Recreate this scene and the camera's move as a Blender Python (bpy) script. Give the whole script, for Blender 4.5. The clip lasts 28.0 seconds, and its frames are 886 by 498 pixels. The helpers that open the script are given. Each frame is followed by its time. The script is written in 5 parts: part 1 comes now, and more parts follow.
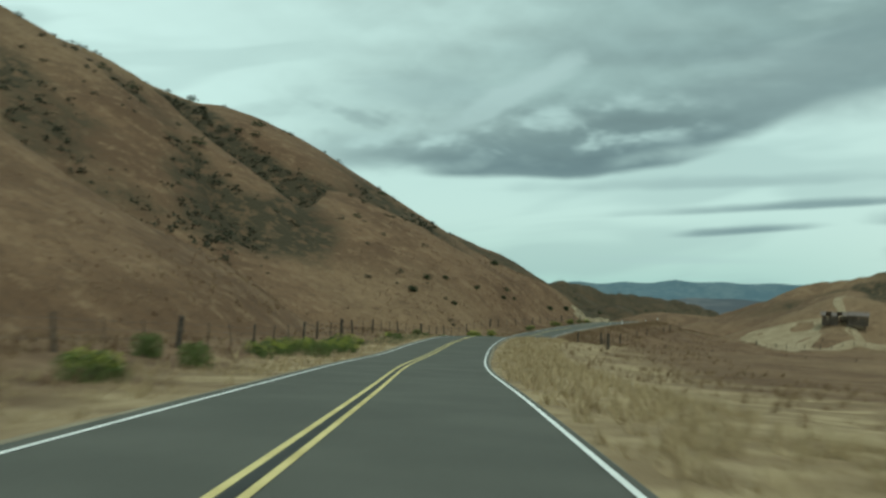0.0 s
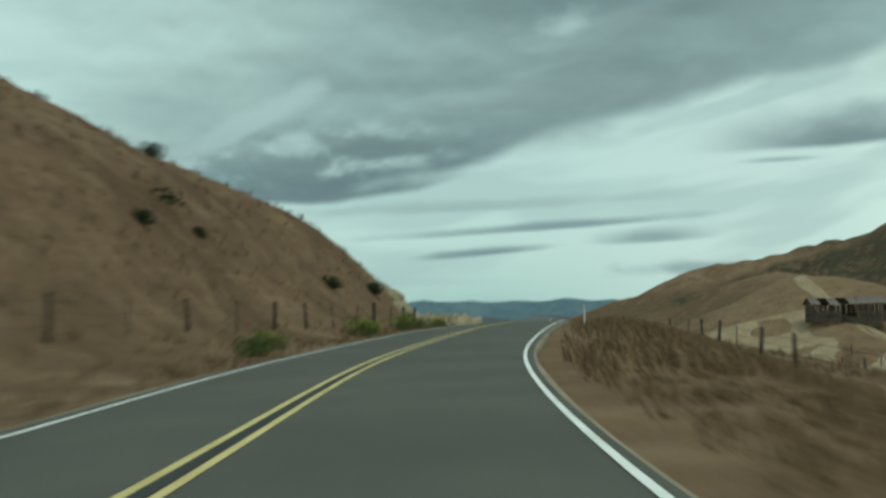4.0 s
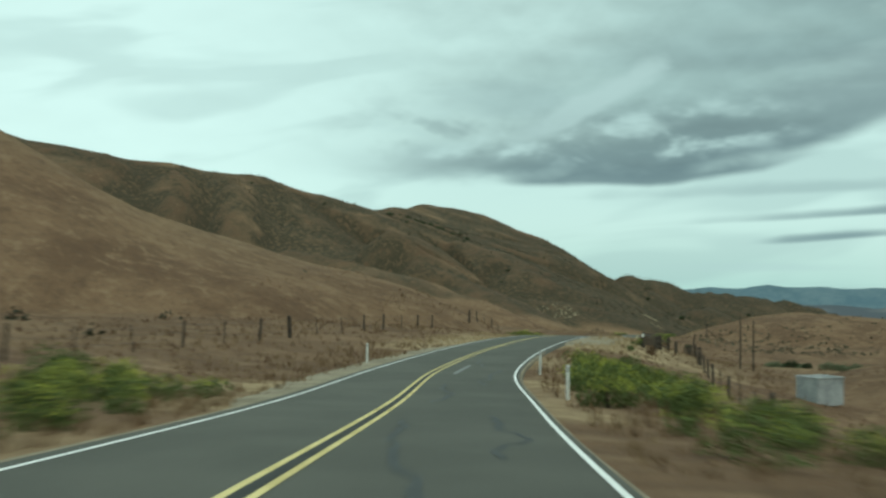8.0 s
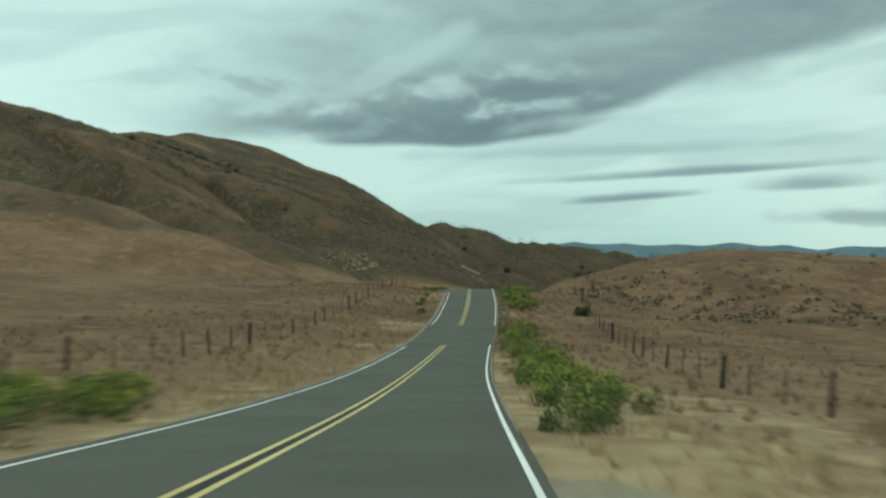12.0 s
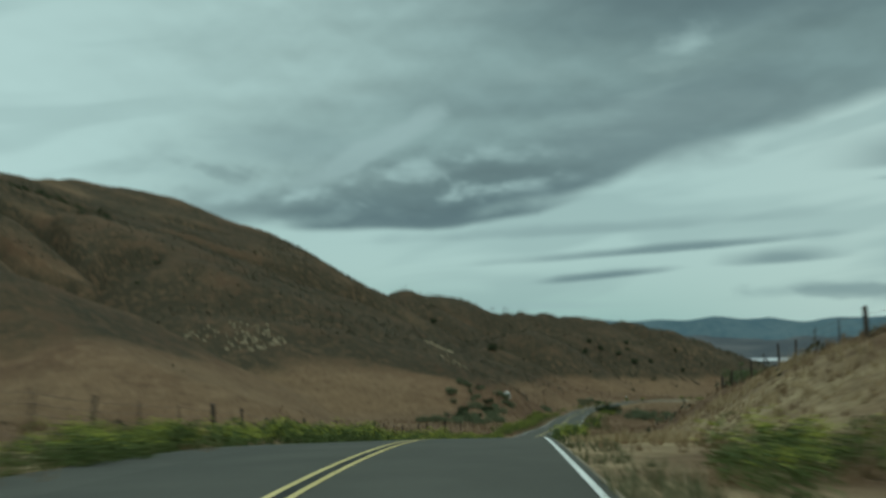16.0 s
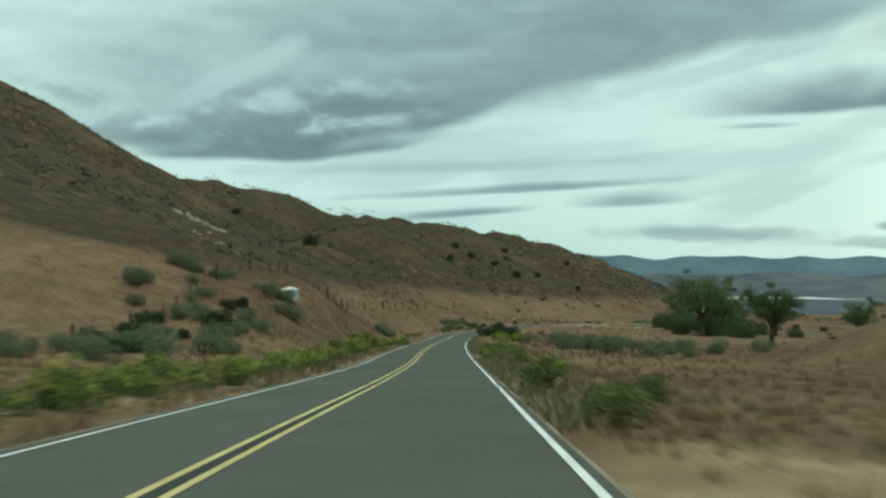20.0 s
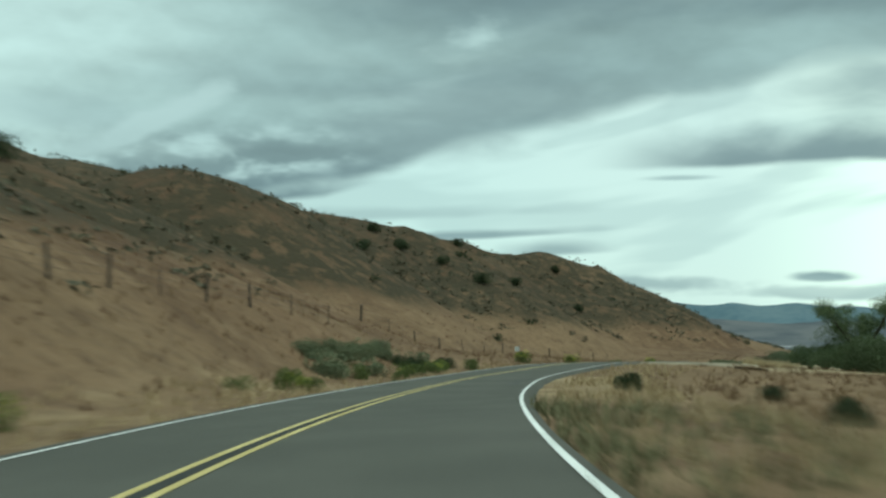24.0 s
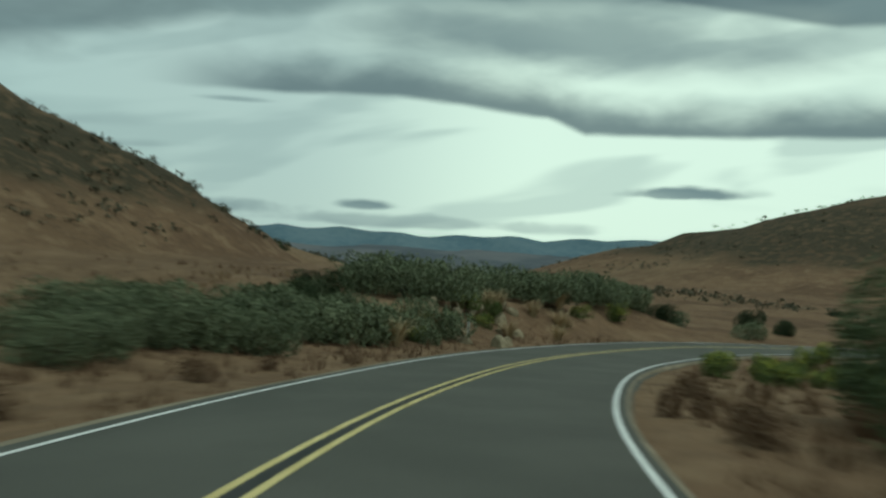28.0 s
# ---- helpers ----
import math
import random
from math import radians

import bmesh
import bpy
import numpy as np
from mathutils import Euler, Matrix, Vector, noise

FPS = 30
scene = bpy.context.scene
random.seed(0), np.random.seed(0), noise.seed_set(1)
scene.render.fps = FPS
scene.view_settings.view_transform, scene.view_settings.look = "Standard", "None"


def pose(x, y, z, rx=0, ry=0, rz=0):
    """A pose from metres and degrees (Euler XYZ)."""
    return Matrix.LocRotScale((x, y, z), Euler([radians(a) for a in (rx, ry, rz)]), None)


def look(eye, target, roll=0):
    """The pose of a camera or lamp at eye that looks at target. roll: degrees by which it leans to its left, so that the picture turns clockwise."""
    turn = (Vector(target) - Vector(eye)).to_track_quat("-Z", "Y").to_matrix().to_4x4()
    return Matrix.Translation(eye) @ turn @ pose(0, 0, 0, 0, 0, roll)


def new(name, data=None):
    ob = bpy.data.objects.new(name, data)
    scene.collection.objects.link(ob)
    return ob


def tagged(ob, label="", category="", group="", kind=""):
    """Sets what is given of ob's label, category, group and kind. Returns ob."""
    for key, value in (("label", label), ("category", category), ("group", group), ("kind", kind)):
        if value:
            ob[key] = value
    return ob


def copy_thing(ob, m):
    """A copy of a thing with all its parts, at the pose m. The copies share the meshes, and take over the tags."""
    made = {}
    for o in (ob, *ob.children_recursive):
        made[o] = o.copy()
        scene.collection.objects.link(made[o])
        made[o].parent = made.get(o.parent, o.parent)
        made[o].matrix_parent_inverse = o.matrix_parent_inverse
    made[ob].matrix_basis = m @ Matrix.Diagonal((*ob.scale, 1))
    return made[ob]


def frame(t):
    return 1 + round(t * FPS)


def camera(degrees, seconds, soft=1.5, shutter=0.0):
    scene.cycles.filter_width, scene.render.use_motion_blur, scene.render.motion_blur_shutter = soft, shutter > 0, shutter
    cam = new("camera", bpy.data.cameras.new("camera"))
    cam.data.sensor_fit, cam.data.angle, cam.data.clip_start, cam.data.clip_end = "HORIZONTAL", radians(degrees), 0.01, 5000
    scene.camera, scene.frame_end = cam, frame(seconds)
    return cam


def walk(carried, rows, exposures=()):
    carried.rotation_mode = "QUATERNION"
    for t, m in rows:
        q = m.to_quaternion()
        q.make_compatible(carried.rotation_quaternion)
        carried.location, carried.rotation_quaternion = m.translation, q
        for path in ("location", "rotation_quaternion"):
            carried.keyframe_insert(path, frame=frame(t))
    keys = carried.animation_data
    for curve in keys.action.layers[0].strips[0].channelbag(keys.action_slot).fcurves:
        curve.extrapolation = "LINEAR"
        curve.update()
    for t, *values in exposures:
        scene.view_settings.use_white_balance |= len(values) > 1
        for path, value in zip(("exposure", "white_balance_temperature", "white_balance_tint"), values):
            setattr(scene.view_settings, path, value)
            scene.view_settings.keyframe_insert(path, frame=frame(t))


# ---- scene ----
cam = camera(47.5, 28.0, soft=2.5, shutter=0.6)
PATH = (
    (0.0, 1.60, -0.03, 1.08, 91.63, -1.12, -0.00),
    (0.5, 2.05, 16.19, 0.18, 91.52, 3.07, -0.21),
    (1.0, 2.35, 32.64, -0.75, 92.06, 0.97, -0.46),
    (1.5, 2.69, 49.53, -1.74, 90.96, 0.94, -1.06),
    (2.0, 3.63, 67.03, -2.50, 91.21, 1.96, -3.71),
    (2.5, 4.75, 84.89, -2.87, 95.13, 1.40, -6.19),
    (3.0, 6.74, 102.87, -3.38, 91.07, -0.70, -9.51),
    (3.5, 10.05, 120.40, -4.76, 89.48, -1.55, -12.73),
    (4.0, 14.09, 137.34, -5.93, 93.12, 0.85, -14.33),
    (4.5, 18.64, 154.31, -6.10, 95.16, 2.83, -17.37),
    (5.0, 24.69, 170.83, -5.98, 95.01, 2.69, -17.08),
    (5.5, 31.61, 187.19, -5.90, 94.63, 2.35, -16.45),
    (6.0, 38.40, 203.49, -6.02, 94.24, 2.01, -15.81),
    (6.5, 43.91, 220.19, -6.50, 94.09, 1.88, -15.53),
    (7.0, 46.79, 237.57, -7.40, 92.13, -2.23, -5.54),
    (7.5, 47.28, 254.36, -8.57, 90.23, 0.76, 3.69),
    (8.0, 46.07, 272.04, -9.87, 92.09, -0.74, 4.64),
    (8.5, 45.47, 288.88, -11.09, 90.61, 3.38, 3.29),
    (9.0, 44.94, 305.76, -12.06, 92.51, 2.38, 2.07),
    (9.5, 44.83, 322.49, -12.54, 92.69, 5.42, -1.13),
    (10.0, 46.31, 339.66, -12.69, 95.72, 0.58, -8.55),
    (10.5, 49.43, 356.80, -12.85, 94.58, -0.66, -11.90),
    (11.0, 52.88, 374.10, -13.43, 91.17, 0.34, -8.88),
    (11.5, 55.61, 392.00, -14.86, 89.51, -0.70, -5.77),
    (12.0, 58.19, 410.31, -16.78, 89.92, -0.40, -6.06),
    (12.5, 60.75, 429.32, -18.77, 90.80, 0.26, -6.62),
    (13.0, 63.38, 448.36, -20.45, 91.68, 0.92, -7.18),
    (13.5, 66.21, 466.74, -21.59, 92.08, 1.23, -7.45),
    (14.0, 69.26, 484.83, -22.40, 97.01, 1.82, -7.71),
    (14.5, 72.08, 502.43, -22.77, 93.19, 2.84, -6.93),
    (15.0, 74.80, 519.90, -22.48, 96.75, 2.69, -7.38),
    (15.5, 77.26, 537.08, -21.82, 97.39, 2.91, -7.25),
    (16.0, 79.35, 553.19, -21.45, 94.60, 1.08, -7.46),
    (16.5, 81.71, 567.85, -22.08, 89.81, -1.13, -9.37),
    (17.0, 84.43, 581.99, -23.30, 87.18, -2.48, -12.61),
    (17.5, 87.87, 596.41, -25.01, 87.45, -1.72, -14.39),
    (18.0, 91.92, 611.45, -26.87, 88.44, -2.77, -14.50),
    (18.5, 96.40, 627.75, -28.71, 88.65, -3.93, -14.35),
    (19.0, 101.12, 644.75, -30.52, 89.33, -2.20, -15.70),
    (19.5, 106.18, 662.20, -32.09, 90.35, -0.51, -15.90),
    (20.0, 111.17, 679.05, -33.43, 90.85, -0.13, -15.56),
    (20.5, 115.78, 695.05, -34.71, 90.97, -0.99, -15.33),
    (21.0, 120.58, 711.48, -36.05, 90.89, -1.00, -15.48),
    (21.5, 125.33, 728.05, -37.32, 90.70, -1.02, -15.78),
    (22.0, 130.05, 744.86, -38.41, 90.52, -1.04, -16.09),
    (22.5, 134.99, 761.90, -39.41, 90.44, -1.06, -16.24),
    (23.0, 140.25, 778.96, -40.42, 89.79, -0.27, -17.28),
    (23.5, 145.92, 796.02, -41.55, 90.74, -0.42, -18.11),
    (24.0, 151.65, 812.64, -42.54, 93.57, -0.45, -19.81),
    (24.5, 157.70, 828.80, -43.26, 91.03, -3.36, -20.81),
    (25.0, 164.67, 843.95, -43.93, 90.32, 0.92, -26.23),
    (25.5, 172.86, 858.69, -44.50, 93.22, 2.09, -33.89),
    (26.0, 182.74, 871.21, -44.71, 95.24, -0.61, -43.58),
    (26.5, 193.61, 882.06, -45.08, 92.79, -2.31, -46.74),
    (27.0, 206.09, 893.51, -45.79, 90.12, -2.42, -46.29),
    (27.5, 218.49, 905.49, -46.86, 90.36, -1.70, -44.88),
    (28.0, 230.97, 917.74, -48.17, 89.72, -2.63, -45.02),
)
# the clip's own brightness, in stops
EXPOSURE = ((0.0, -0.17, 6300), (1.2, -0.1, 6300), (2.4, -0.1, 6300), (3.0, -0.3, 6300), (3.6, -0.2, 6300), (4.5, -0.45, 6200), (6.5, -0.5, 6150), (7.0, -0.45, 6150), (8.0, -0.05, 6250), (9.0, -0.15, 6250), (10.0, -0.5, 6150), (11.0, -0.35, 6200), (11.5, -0.1, 6300), (13.5, -0.4, 6200), (14.0, -0.5, 6150), (15.0, -0.4, 6150), (16.0, -0.6, 6100), (16.5, -0.35, 6250), (17.0, 0.15, 6400),
            (19.0, 0.07, 6330), (20.0, -0.1, 6300), (23.0, 0.15, 6300), (24.0, 0.0, 6200), (25.0, 0.1, 6300), (25.4, 0.0, 6250), (26.0, -0.8, 6050), (27.0, -0.7, 6150), (28.0, -0.6, 6200))
walk(cam, [(r[0], pose(*r[1:])) for r in PATH], exposures=[(t, e, k - 60, 0) for t, e, k in EXPOSURE])


# ---- sky and light ----
def socket(node, kind, value):
    """Sets an input, or links it when the value is a socket."""
    if hasattr(value, "is_output"):
        node.id_data.links.new(value, node.inputs[kind])
    else:
        node.inputs[kind].default_value = value


def calc(tree, op, a, b=0.0, c=0.0, clamp=False):
    n = tree.nodes.new("ShaderNodeMath")
    n.operation, n.use_clamp = op, clamp
    for i, v in enumerate((a, b, c)):
        if i < len(n.inputs):
            socket(n, i, v)
    return n.outputs[0]


def blend(tree, fac, a, b, mode="MIX"):
    n = tree.nodes.new("ShaderNodeMix")
    n.data_type, n.blend_type = "RGBA", mode
    socket(n, 0, fac)
    socket(n, 6, a if hasattr(a, "is_output") else (*a, 1))
    socket(n, 7, b if hasattr(b, "is_output") else (*b, 1))
    return n.outputs[2]


def ramp(tree, value, lo, hi, smooth=True):
    n = tree.nodes.new("ShaderNodeMapRange")
    n.interpolation_type = "SMOOTHSTEP" if smooth else "LINEAR"
    socket(n, 0, value)
    n.inputs[1].default_value, n.inputs[2].default_value = lo, hi
    return n.outputs[0]


def noise_at(tree, vector, scale, detail=4.0, rough=0.55, distort=0.0):
    n = tree.nodes.new("ShaderNodeTexNoise")
    if vector is not None:
        socket(n, "Vector", vector)
    n.inputs["Scale"].default_value, n.inputs["Detail"].default_value = scale, detail
    n.inputs["Roughness"].default_value, n.inputs["Distortion"].default_value = rough, distort
    return n.outputs[0]


def combine(tree, x, y, z=0.0):
    n = tree.nodes.new("ShaderNodeCombineXYZ")
    for i, v in enumerate((x, y, z)):
        socket(n, i, v)
    return n.outputs[0]


def sky_world():
    world = bpy.data.worlds.new("overcast_sky")
    world.use_nodes = True
    scene.world = world
    tree = world.node_tree
    tree.nodes.clear()
    coord = tree.nodes.new("ShaderNodeTexCoord")
    sep = tree.nodes.new("ShaderNodeSeparateXYZ")
    tree.links.new(coord.outputs["Generated"], sep.inputs[0])
    x, y, z = sep.outputs
    az = calc(tree, "MULTIPLY", calc(tree, "ARCTAN2", x, y), 57.2958)
    el = calc(tree, "MULTIPLY", calc(tree, "ARCSINE", z), 57.2958)
    # the cloud deck, seen in perspective
    lift = calc(tree, "ADD", calc(tree, "MAXIMUM", z, 0.0), 0.09)
    deck = combine(tree, calc(tree, "DIVIDE", x, lift), calc(tree, "DIVIDE", y, lift))
    turned = tree.nodes.new("ShaderNodeMapping")
    turned.inputs["Rotation"].default_value = (0, 0, radians(-28))
    turned.inputs["Scale"].default_value = (0.55, 1.25, 1)
    tree.links.new(deck, turned.inputs["Vector"])
    wisps = noise_at(tree, turned.outputs[0], 0.8, 2.2, 0.45, 0.3)
    broad = noise_at(tree, turned.outputs[0], 0.33, 2.0, 0.5, 0.3)
    puff = noise_at(tree, combine(tree, calc(tree, "MULTIPLY", az, 0.09), calc(tree, "MULTIPLY", el, 0.24)), 2.2, 3.0, 0.5, 0.2)
    puff_off = calc(tree, "MULTIPLY", calc(tree, "SUBTRACT", puff, 0.5), 1.9)

    def billows(lift):
        """Heaped cloud, looked up a little higher by lift degrees."""
        return noise_at(tree, combine(tree, calc(tree, "MULTIPLY", az, 0.15), calc(tree, "MULTIPLY", calc(tree, "ADD", el, lift), 0.30), 0.7), 1.6, 3.0, 0.50, 0.15)

    billow = billows(0.0)
    billow_off = calc(tree, "MULTIPLY", calc(tree, "SUBTRACT", billow, 0.5), 2.6)
    # heaps are lit on top and grey beneath
    lit = calc(tree, "SUBTRACT", billow, billows(0.7))

    nishita = tree.nodes.new("ShaderNodeTexSky")
    nishita.sky_type, nishita.sun_disc = "NISHITA", False
    nishita.sun_elevation, nishita.sun_rotation = radians(64), radians(144)
    clear = blend(tree, 1.0, nishita.outputs[0], (0.085, 0.10, 0.095), "MULTIPLY")
    low = blend(tree, ramp(tree, el, -1.0, 4.0), (0.53, 0.77, 0.71), (0.70, 0.90, 0.84))
    west = blend(tree, ramp(tree, az, -2.0, -24.0), low, (0.86, 1.08, 1.01))
    mid_east = blend(tree, ramp(tree, az, 16.0, 32.0), west, (0.76, 0.94, 0.865))
    east = blend(tree, ramp(tree, az, 34.0, 51.0), mid_east, (1.26, 1.49, 1.25))
    veil = blend(tree, 0.88, clear, east)
    grey = blend(tree, ramp(tree, wisps, 0.32, 0.70), (0.215, 0.300, 0.308), (0.40, 0.545, 0.53))
    streak = noise_at(tree, combine(tree, calc(tree, "MULTIPLY", az, 0.035), calc(tree, "MULTIPLY", calc(tree, "SUBTRACT", el, calc(tree, "MULTIPLY", az, 0.12)), 0.17)), 2.0, 2.6, 0.48, 0.4)
    grey = blend(tree, calc(tree, "MULTIPLY", ramp(tree, streak, 0.48, 0.68), 0.55), grey, (0.47, 0.62, 0.60))
    grey = blend(tree, calc(tree, "MULTIPLY", calc(tree, "MULTIPLY", ramp(tree, az, 2.0, 22.0), ramp(tree, az, 44.0, 30.0)), calc(tree, "MULTIPLY", ramp(tree, el, 12.0, 19.0), 0.65)), grey, (0.185, 0.255, 0.262))
    upper = blend(tree, calc(tree, "MULTIPLY", ramp(tree, az, 9.0, -16.0), 0.88), grey, (0.70, 0.90, 0.845))
    upper = blend(tree, calc(tree, "MULTIPLY", calc(tree, "MULTIPLY", ramp(tree, el, 10.5, 16.0), ramp(tree, az, 15.0, -3.0)), 0.6), upper, (0.63, 0.81, 0.77))
    # the edge of the grey deck: level ahead, rising to the east and to the west
    def base_line(start, bends):
        """A height over the azimuth: level at first, its slope changed at each bend."""
        h = start
        for at, slope in bends:
            h = calc(tree, "ADD", h, calc(tree, "MULTIPLY", calc(tree, "MAXIMUM", calc(tree, "SUBTRACT", az, at), 0.0), slope))
        return h

    edge = base_line(5.75, ((8.0, 0.15), (14.0, 0.235), (21.0, -0.185), (40.0, -0.2)))
    over = calc(tree, "ADD", calc(tree, "SUBTRACT", el, edge), calc(tree, "ADD", calc(tree, "MULTIPLY", calc(tree, "SUBTRACT", broad, 0.5), 1.3), calc(tree, "MULTIPLY", calc(tree, "SUBTRACT", puff, 0.5), 1.5)))
    heaps = calc(tree, "MULTIPLY", ramp(tree, over, 0.5, 1.6), calc(tree, "MULTIPLY", ramp(tree, over, 5.5, 3.0), calc(tree, "MULTIPLY", ramp(tree, az, 20.0, 10.0), ramp(tree, az, -14.0, -4.0))))
    deep = calc(tree, "MULTIPLY", ramp(tree, over, -0.2, 0.5), calc(tree, "MULTIPLY", ramp(tree, over, 2.6, 0.9), calc(tree, "MULTIPLY", ramp(tree, az, 30.0, 10.0), ramp(tree, az, -16.0, -4.0))))
    upper = blend(tree, calc(tree, "MULTIPLY", deep, 0.72), upper, (0.185, 0.265, 0.285))
    upper = blend(tree, calc(tree, "MULTIPLY", heaps, ramp(tree, lit, -0.02, 0.22)), upper, (0.47, 0.62, 0.605))
    upper = blend(tree, calc(tree, "MULTIPLY", heaps, calc(tree, "MULTIPLY", ramp(tree, lit, 0.02, -0.20), 0.6)), upper, (0.215, 0.300, 0.312))
    fold = calc(tree, "ADD", 1.0, calc(tree, "MULTIPLY", lit, 0.45))
    upper = blend(tree, 1.0, upper, combine(tree, fold, fold, fold), "MULTIPLY")
    shown = calc(tree, "MULTIPLY", ramp(tree, over, -0.25, 0.9), calc(tree, "ADD", 0.22, calc(tree, "MULTIPLY", ramp(tree, az, -16.0, 2.0), 0.74)))
    veil = blend(tree, calc(tree, "MULTIPLY", ramp(tree, streak, 0.53, 0.40), 0.38), veil, (0.40, 0.545, 0.535))
    colour = blend(tree, shown, veil, upper)

    def bank(az0, el0, a, below, above, slope, shade, amount=1.0, rag=1.0, crisp=0.0):
        """One bank of cloud: a lens with a flatter base and a looser top, its edge torn by noise."""
        nonlocal colour
        u = calc(tree, "DIVIDE", calc(tree, "SUBTRACT", az, az0), a)
        v = calc(tree, "SUBTRACT", calc(tree, "SUBTRACT", el, el0), calc(tree, "MULTIPLY", u, slope * a))
        up = calc(tree, "DIVIDE", calc(tree, "MAXIMUM", v, 0.0), above)
        down = calc(tree, "DIVIDE", calc(tree, "MINIMUM", v, 0.0), below)
        r = calc(tree, "ADD", calc(tree, "MULTIPLY", u, u), calc(tree, "ADD", calc(tree, "MULTIPLY", up, up), calc(tree, "MULTIPLY", down, down)))
        r = calc(tree, "ADD", calc(tree, "SQRT", r), calc(tree, "MULTIPLY", billow_off if crisp else puff_off, rag))
        mask = calc(tree, "MULTIPLY", ramp(tree, r, 1.2 - 0.15 * crisp, 0.15 + 0.45 * crisp), amount)
        mask = calc(tree, "MULTIPLY", mask, calc(tree, "ADD", 0.55, calc(tree, "MULTIPLY", wisps, 0.9)), clamp=True)
        colour = blend(tree, mask, colour, shade)

    def shelf(base, thick, west_end, east_end, shade, amount):
        """A long bank with a clean level base, darkest just above it."""
        nonlocal colour
        v = calc(tree, "ADD", calc(tree, "SUBTRACT", el, base), calc(tree, "MULTIPLY", puff_off, 0.22))
        mask = calc(tree, "MULTIPLY", ramp(tree, v, -0.15, 0.30), ramp(tree, calc(tree, "ADD", v, calc(tree, "MULTIPLY", billow_off, 0.8)), thick, 0.35))
        mask = calc(tree, "MULTIPLY", calc(tree, "MULTIPLY", mask, amount), calc(tree, "MULTIPLY", ramp(tree, az, *west_end), ramp(tree, az, *east_end)))
        colour = blend(tree, mask, colour, shade)

    dark, mid, pale = (0.165, 0.240, 0.262), (0.265, 0.370, 0.382), (0.50, 0.665, 0.645)
    bank(-1.5, 10.6, 6.5, 1.2, 1.6, 0.02, (0.30, 0.41, 0.415), 0.35, 0.8)
    bank(21.0, 11.0, 11.0, 2.6, 3.2, 0.20, (0.24, 0.325, 0.335), 0.62, 0.8)
    bank(3.0, 10.0, 4.6, 0.9, 1.2, 0.50, (0.50, 0.655, 0.64), 0.8, 0.9, 0.6)
    bank(22.0, 15.4, 2.6, 1.0, 1.4, 0.10, (0.52, 0.68, 0.66), 0.9, 1.0, 0.5)
    bank(26.0, 18.5, 14.0, 3.0, 6.0, 0.05, dark, 0.55, 0.5)
    bank(52.0, 11.6, 19.0, 2.2, 3.5, -0.03, (0.36, 0.475, 0.465), 0.9, 0.4)
    bank(58.0, 17.0, 26.0, 2.2, 9.0, 0.0, dark, 0.65, 0.6)
    bank(16.0, 5.5, 14.0, 0.35, 0.5, 0.03, mid, 0.35, 0.7)
    bank(19.5, 4.2, 11.5, 0.22, 0.40, 0.053, mid, 0.8, 0.45)
    bank(16.6, 2.85, 4.8, 0.22, 0.36, 0.075, mid, 0.9, 0.5)
    bank(26.2, 3.45, 3.8, 0.28, 0.75, 0.03, mid, 0.8, 0.4)
    bank(33.0, 7.5, 2.3, 0.16, 0.2, 0.0, mid, 0.6, 0.4)
    shelf(base_line(5.72, ((7.0, 0.10), (13.0, 0.22))), 1.5, (-2.5, 1.0), (17.0, 11.0), dark, 0.85)
    shelf(base_line(8.0, ((36.0, 0.03), (42.0, -0.13), (50.6, -0.30), (52.8, 0.40))), 2.9, (27.0, 36.0), (95.0, 85.0), (0.185, 0.262, 0.282), 0.88)
    shelf(base_line(14.6, ((52.0, -0.17), (66.0, 0.17))), 7.0, (46.0, 58.0), (110.0, 95.0), dark, 0.8)
    bank(75.0, 13.5, 16.0, 1.6, 5.0, 0.0, mid, 0.8, 0.6)
    bank(58.0, 3.3, 4.6, 0.32, 0.6, 0.02, mid, 0.9, 0.7, 0.8)
    bank(40.5, 2.0, 2.0, 0.28, 0.42, 0.0, mid, 0.9, 0.6, 0.6)
    bank(43.0, 1.1, 10.0, 0.35, 0.5, 0.0, mid, 0.5, 0.8, 0.5)
    bank(31.0, 1.7, 6.0, 0.5, 0.6, -0.02, mid, 0.6, 0.9, 0.5)
    bank(13.0, 1.2, 6.0, 0.25, 0.35, 0.0, pale, 0.5, 0.6)
    ground = blend(tree, ramp(tree, el, -2.0, -6.0), colour, (0.10, 0.085, 0.065))
    back = tree.nodes.new("ShaderNodeBackground")
    tree.links.new(ground, back.inputs[0])
    back.inputs[1].default_value = 1.0
    out = tree.nodes.new("ShaderNodeOutputWorld")
    tree.links.new(back.outputs[0], out.inputs[0])


sky_world()
sun = new("sun", bpy.data.lights.new("sun", "SUN"))
sun.data.energy, sun.data.angle, sun.data.color = 1.5, radians(40), (1.0, 0.97, 0.90)
sun.matrix_world = look((0, 0, 0), (-0.25, 0.35, -0.90))


# ---- helpers for meshes ----
def mesh_from(name, verts, faces, material=None, smooth=False):
    me = bpy.data.meshes.new(name)
    me.from_pydata([tuple(map(float, v)) for v in verts] if not isinstance(verts, np.ndarray) else verts.tolist(), [], faces if isinstance(faces, list) else faces.tolist())
    if material is not None:
        me.materials.append(material)
    if smooth:
        me.polygons.foreach_set("use_smooth", np.ones(len(me.polygons), bool))
    me.update()
    return me


def child(name, me, parent, label="", m=None):
    ob = new(name, me)
    ob.parent = parent
    if m is not None:
        ob.matrix_basis = m
    if label:
        ob["label"] = label
    return ob


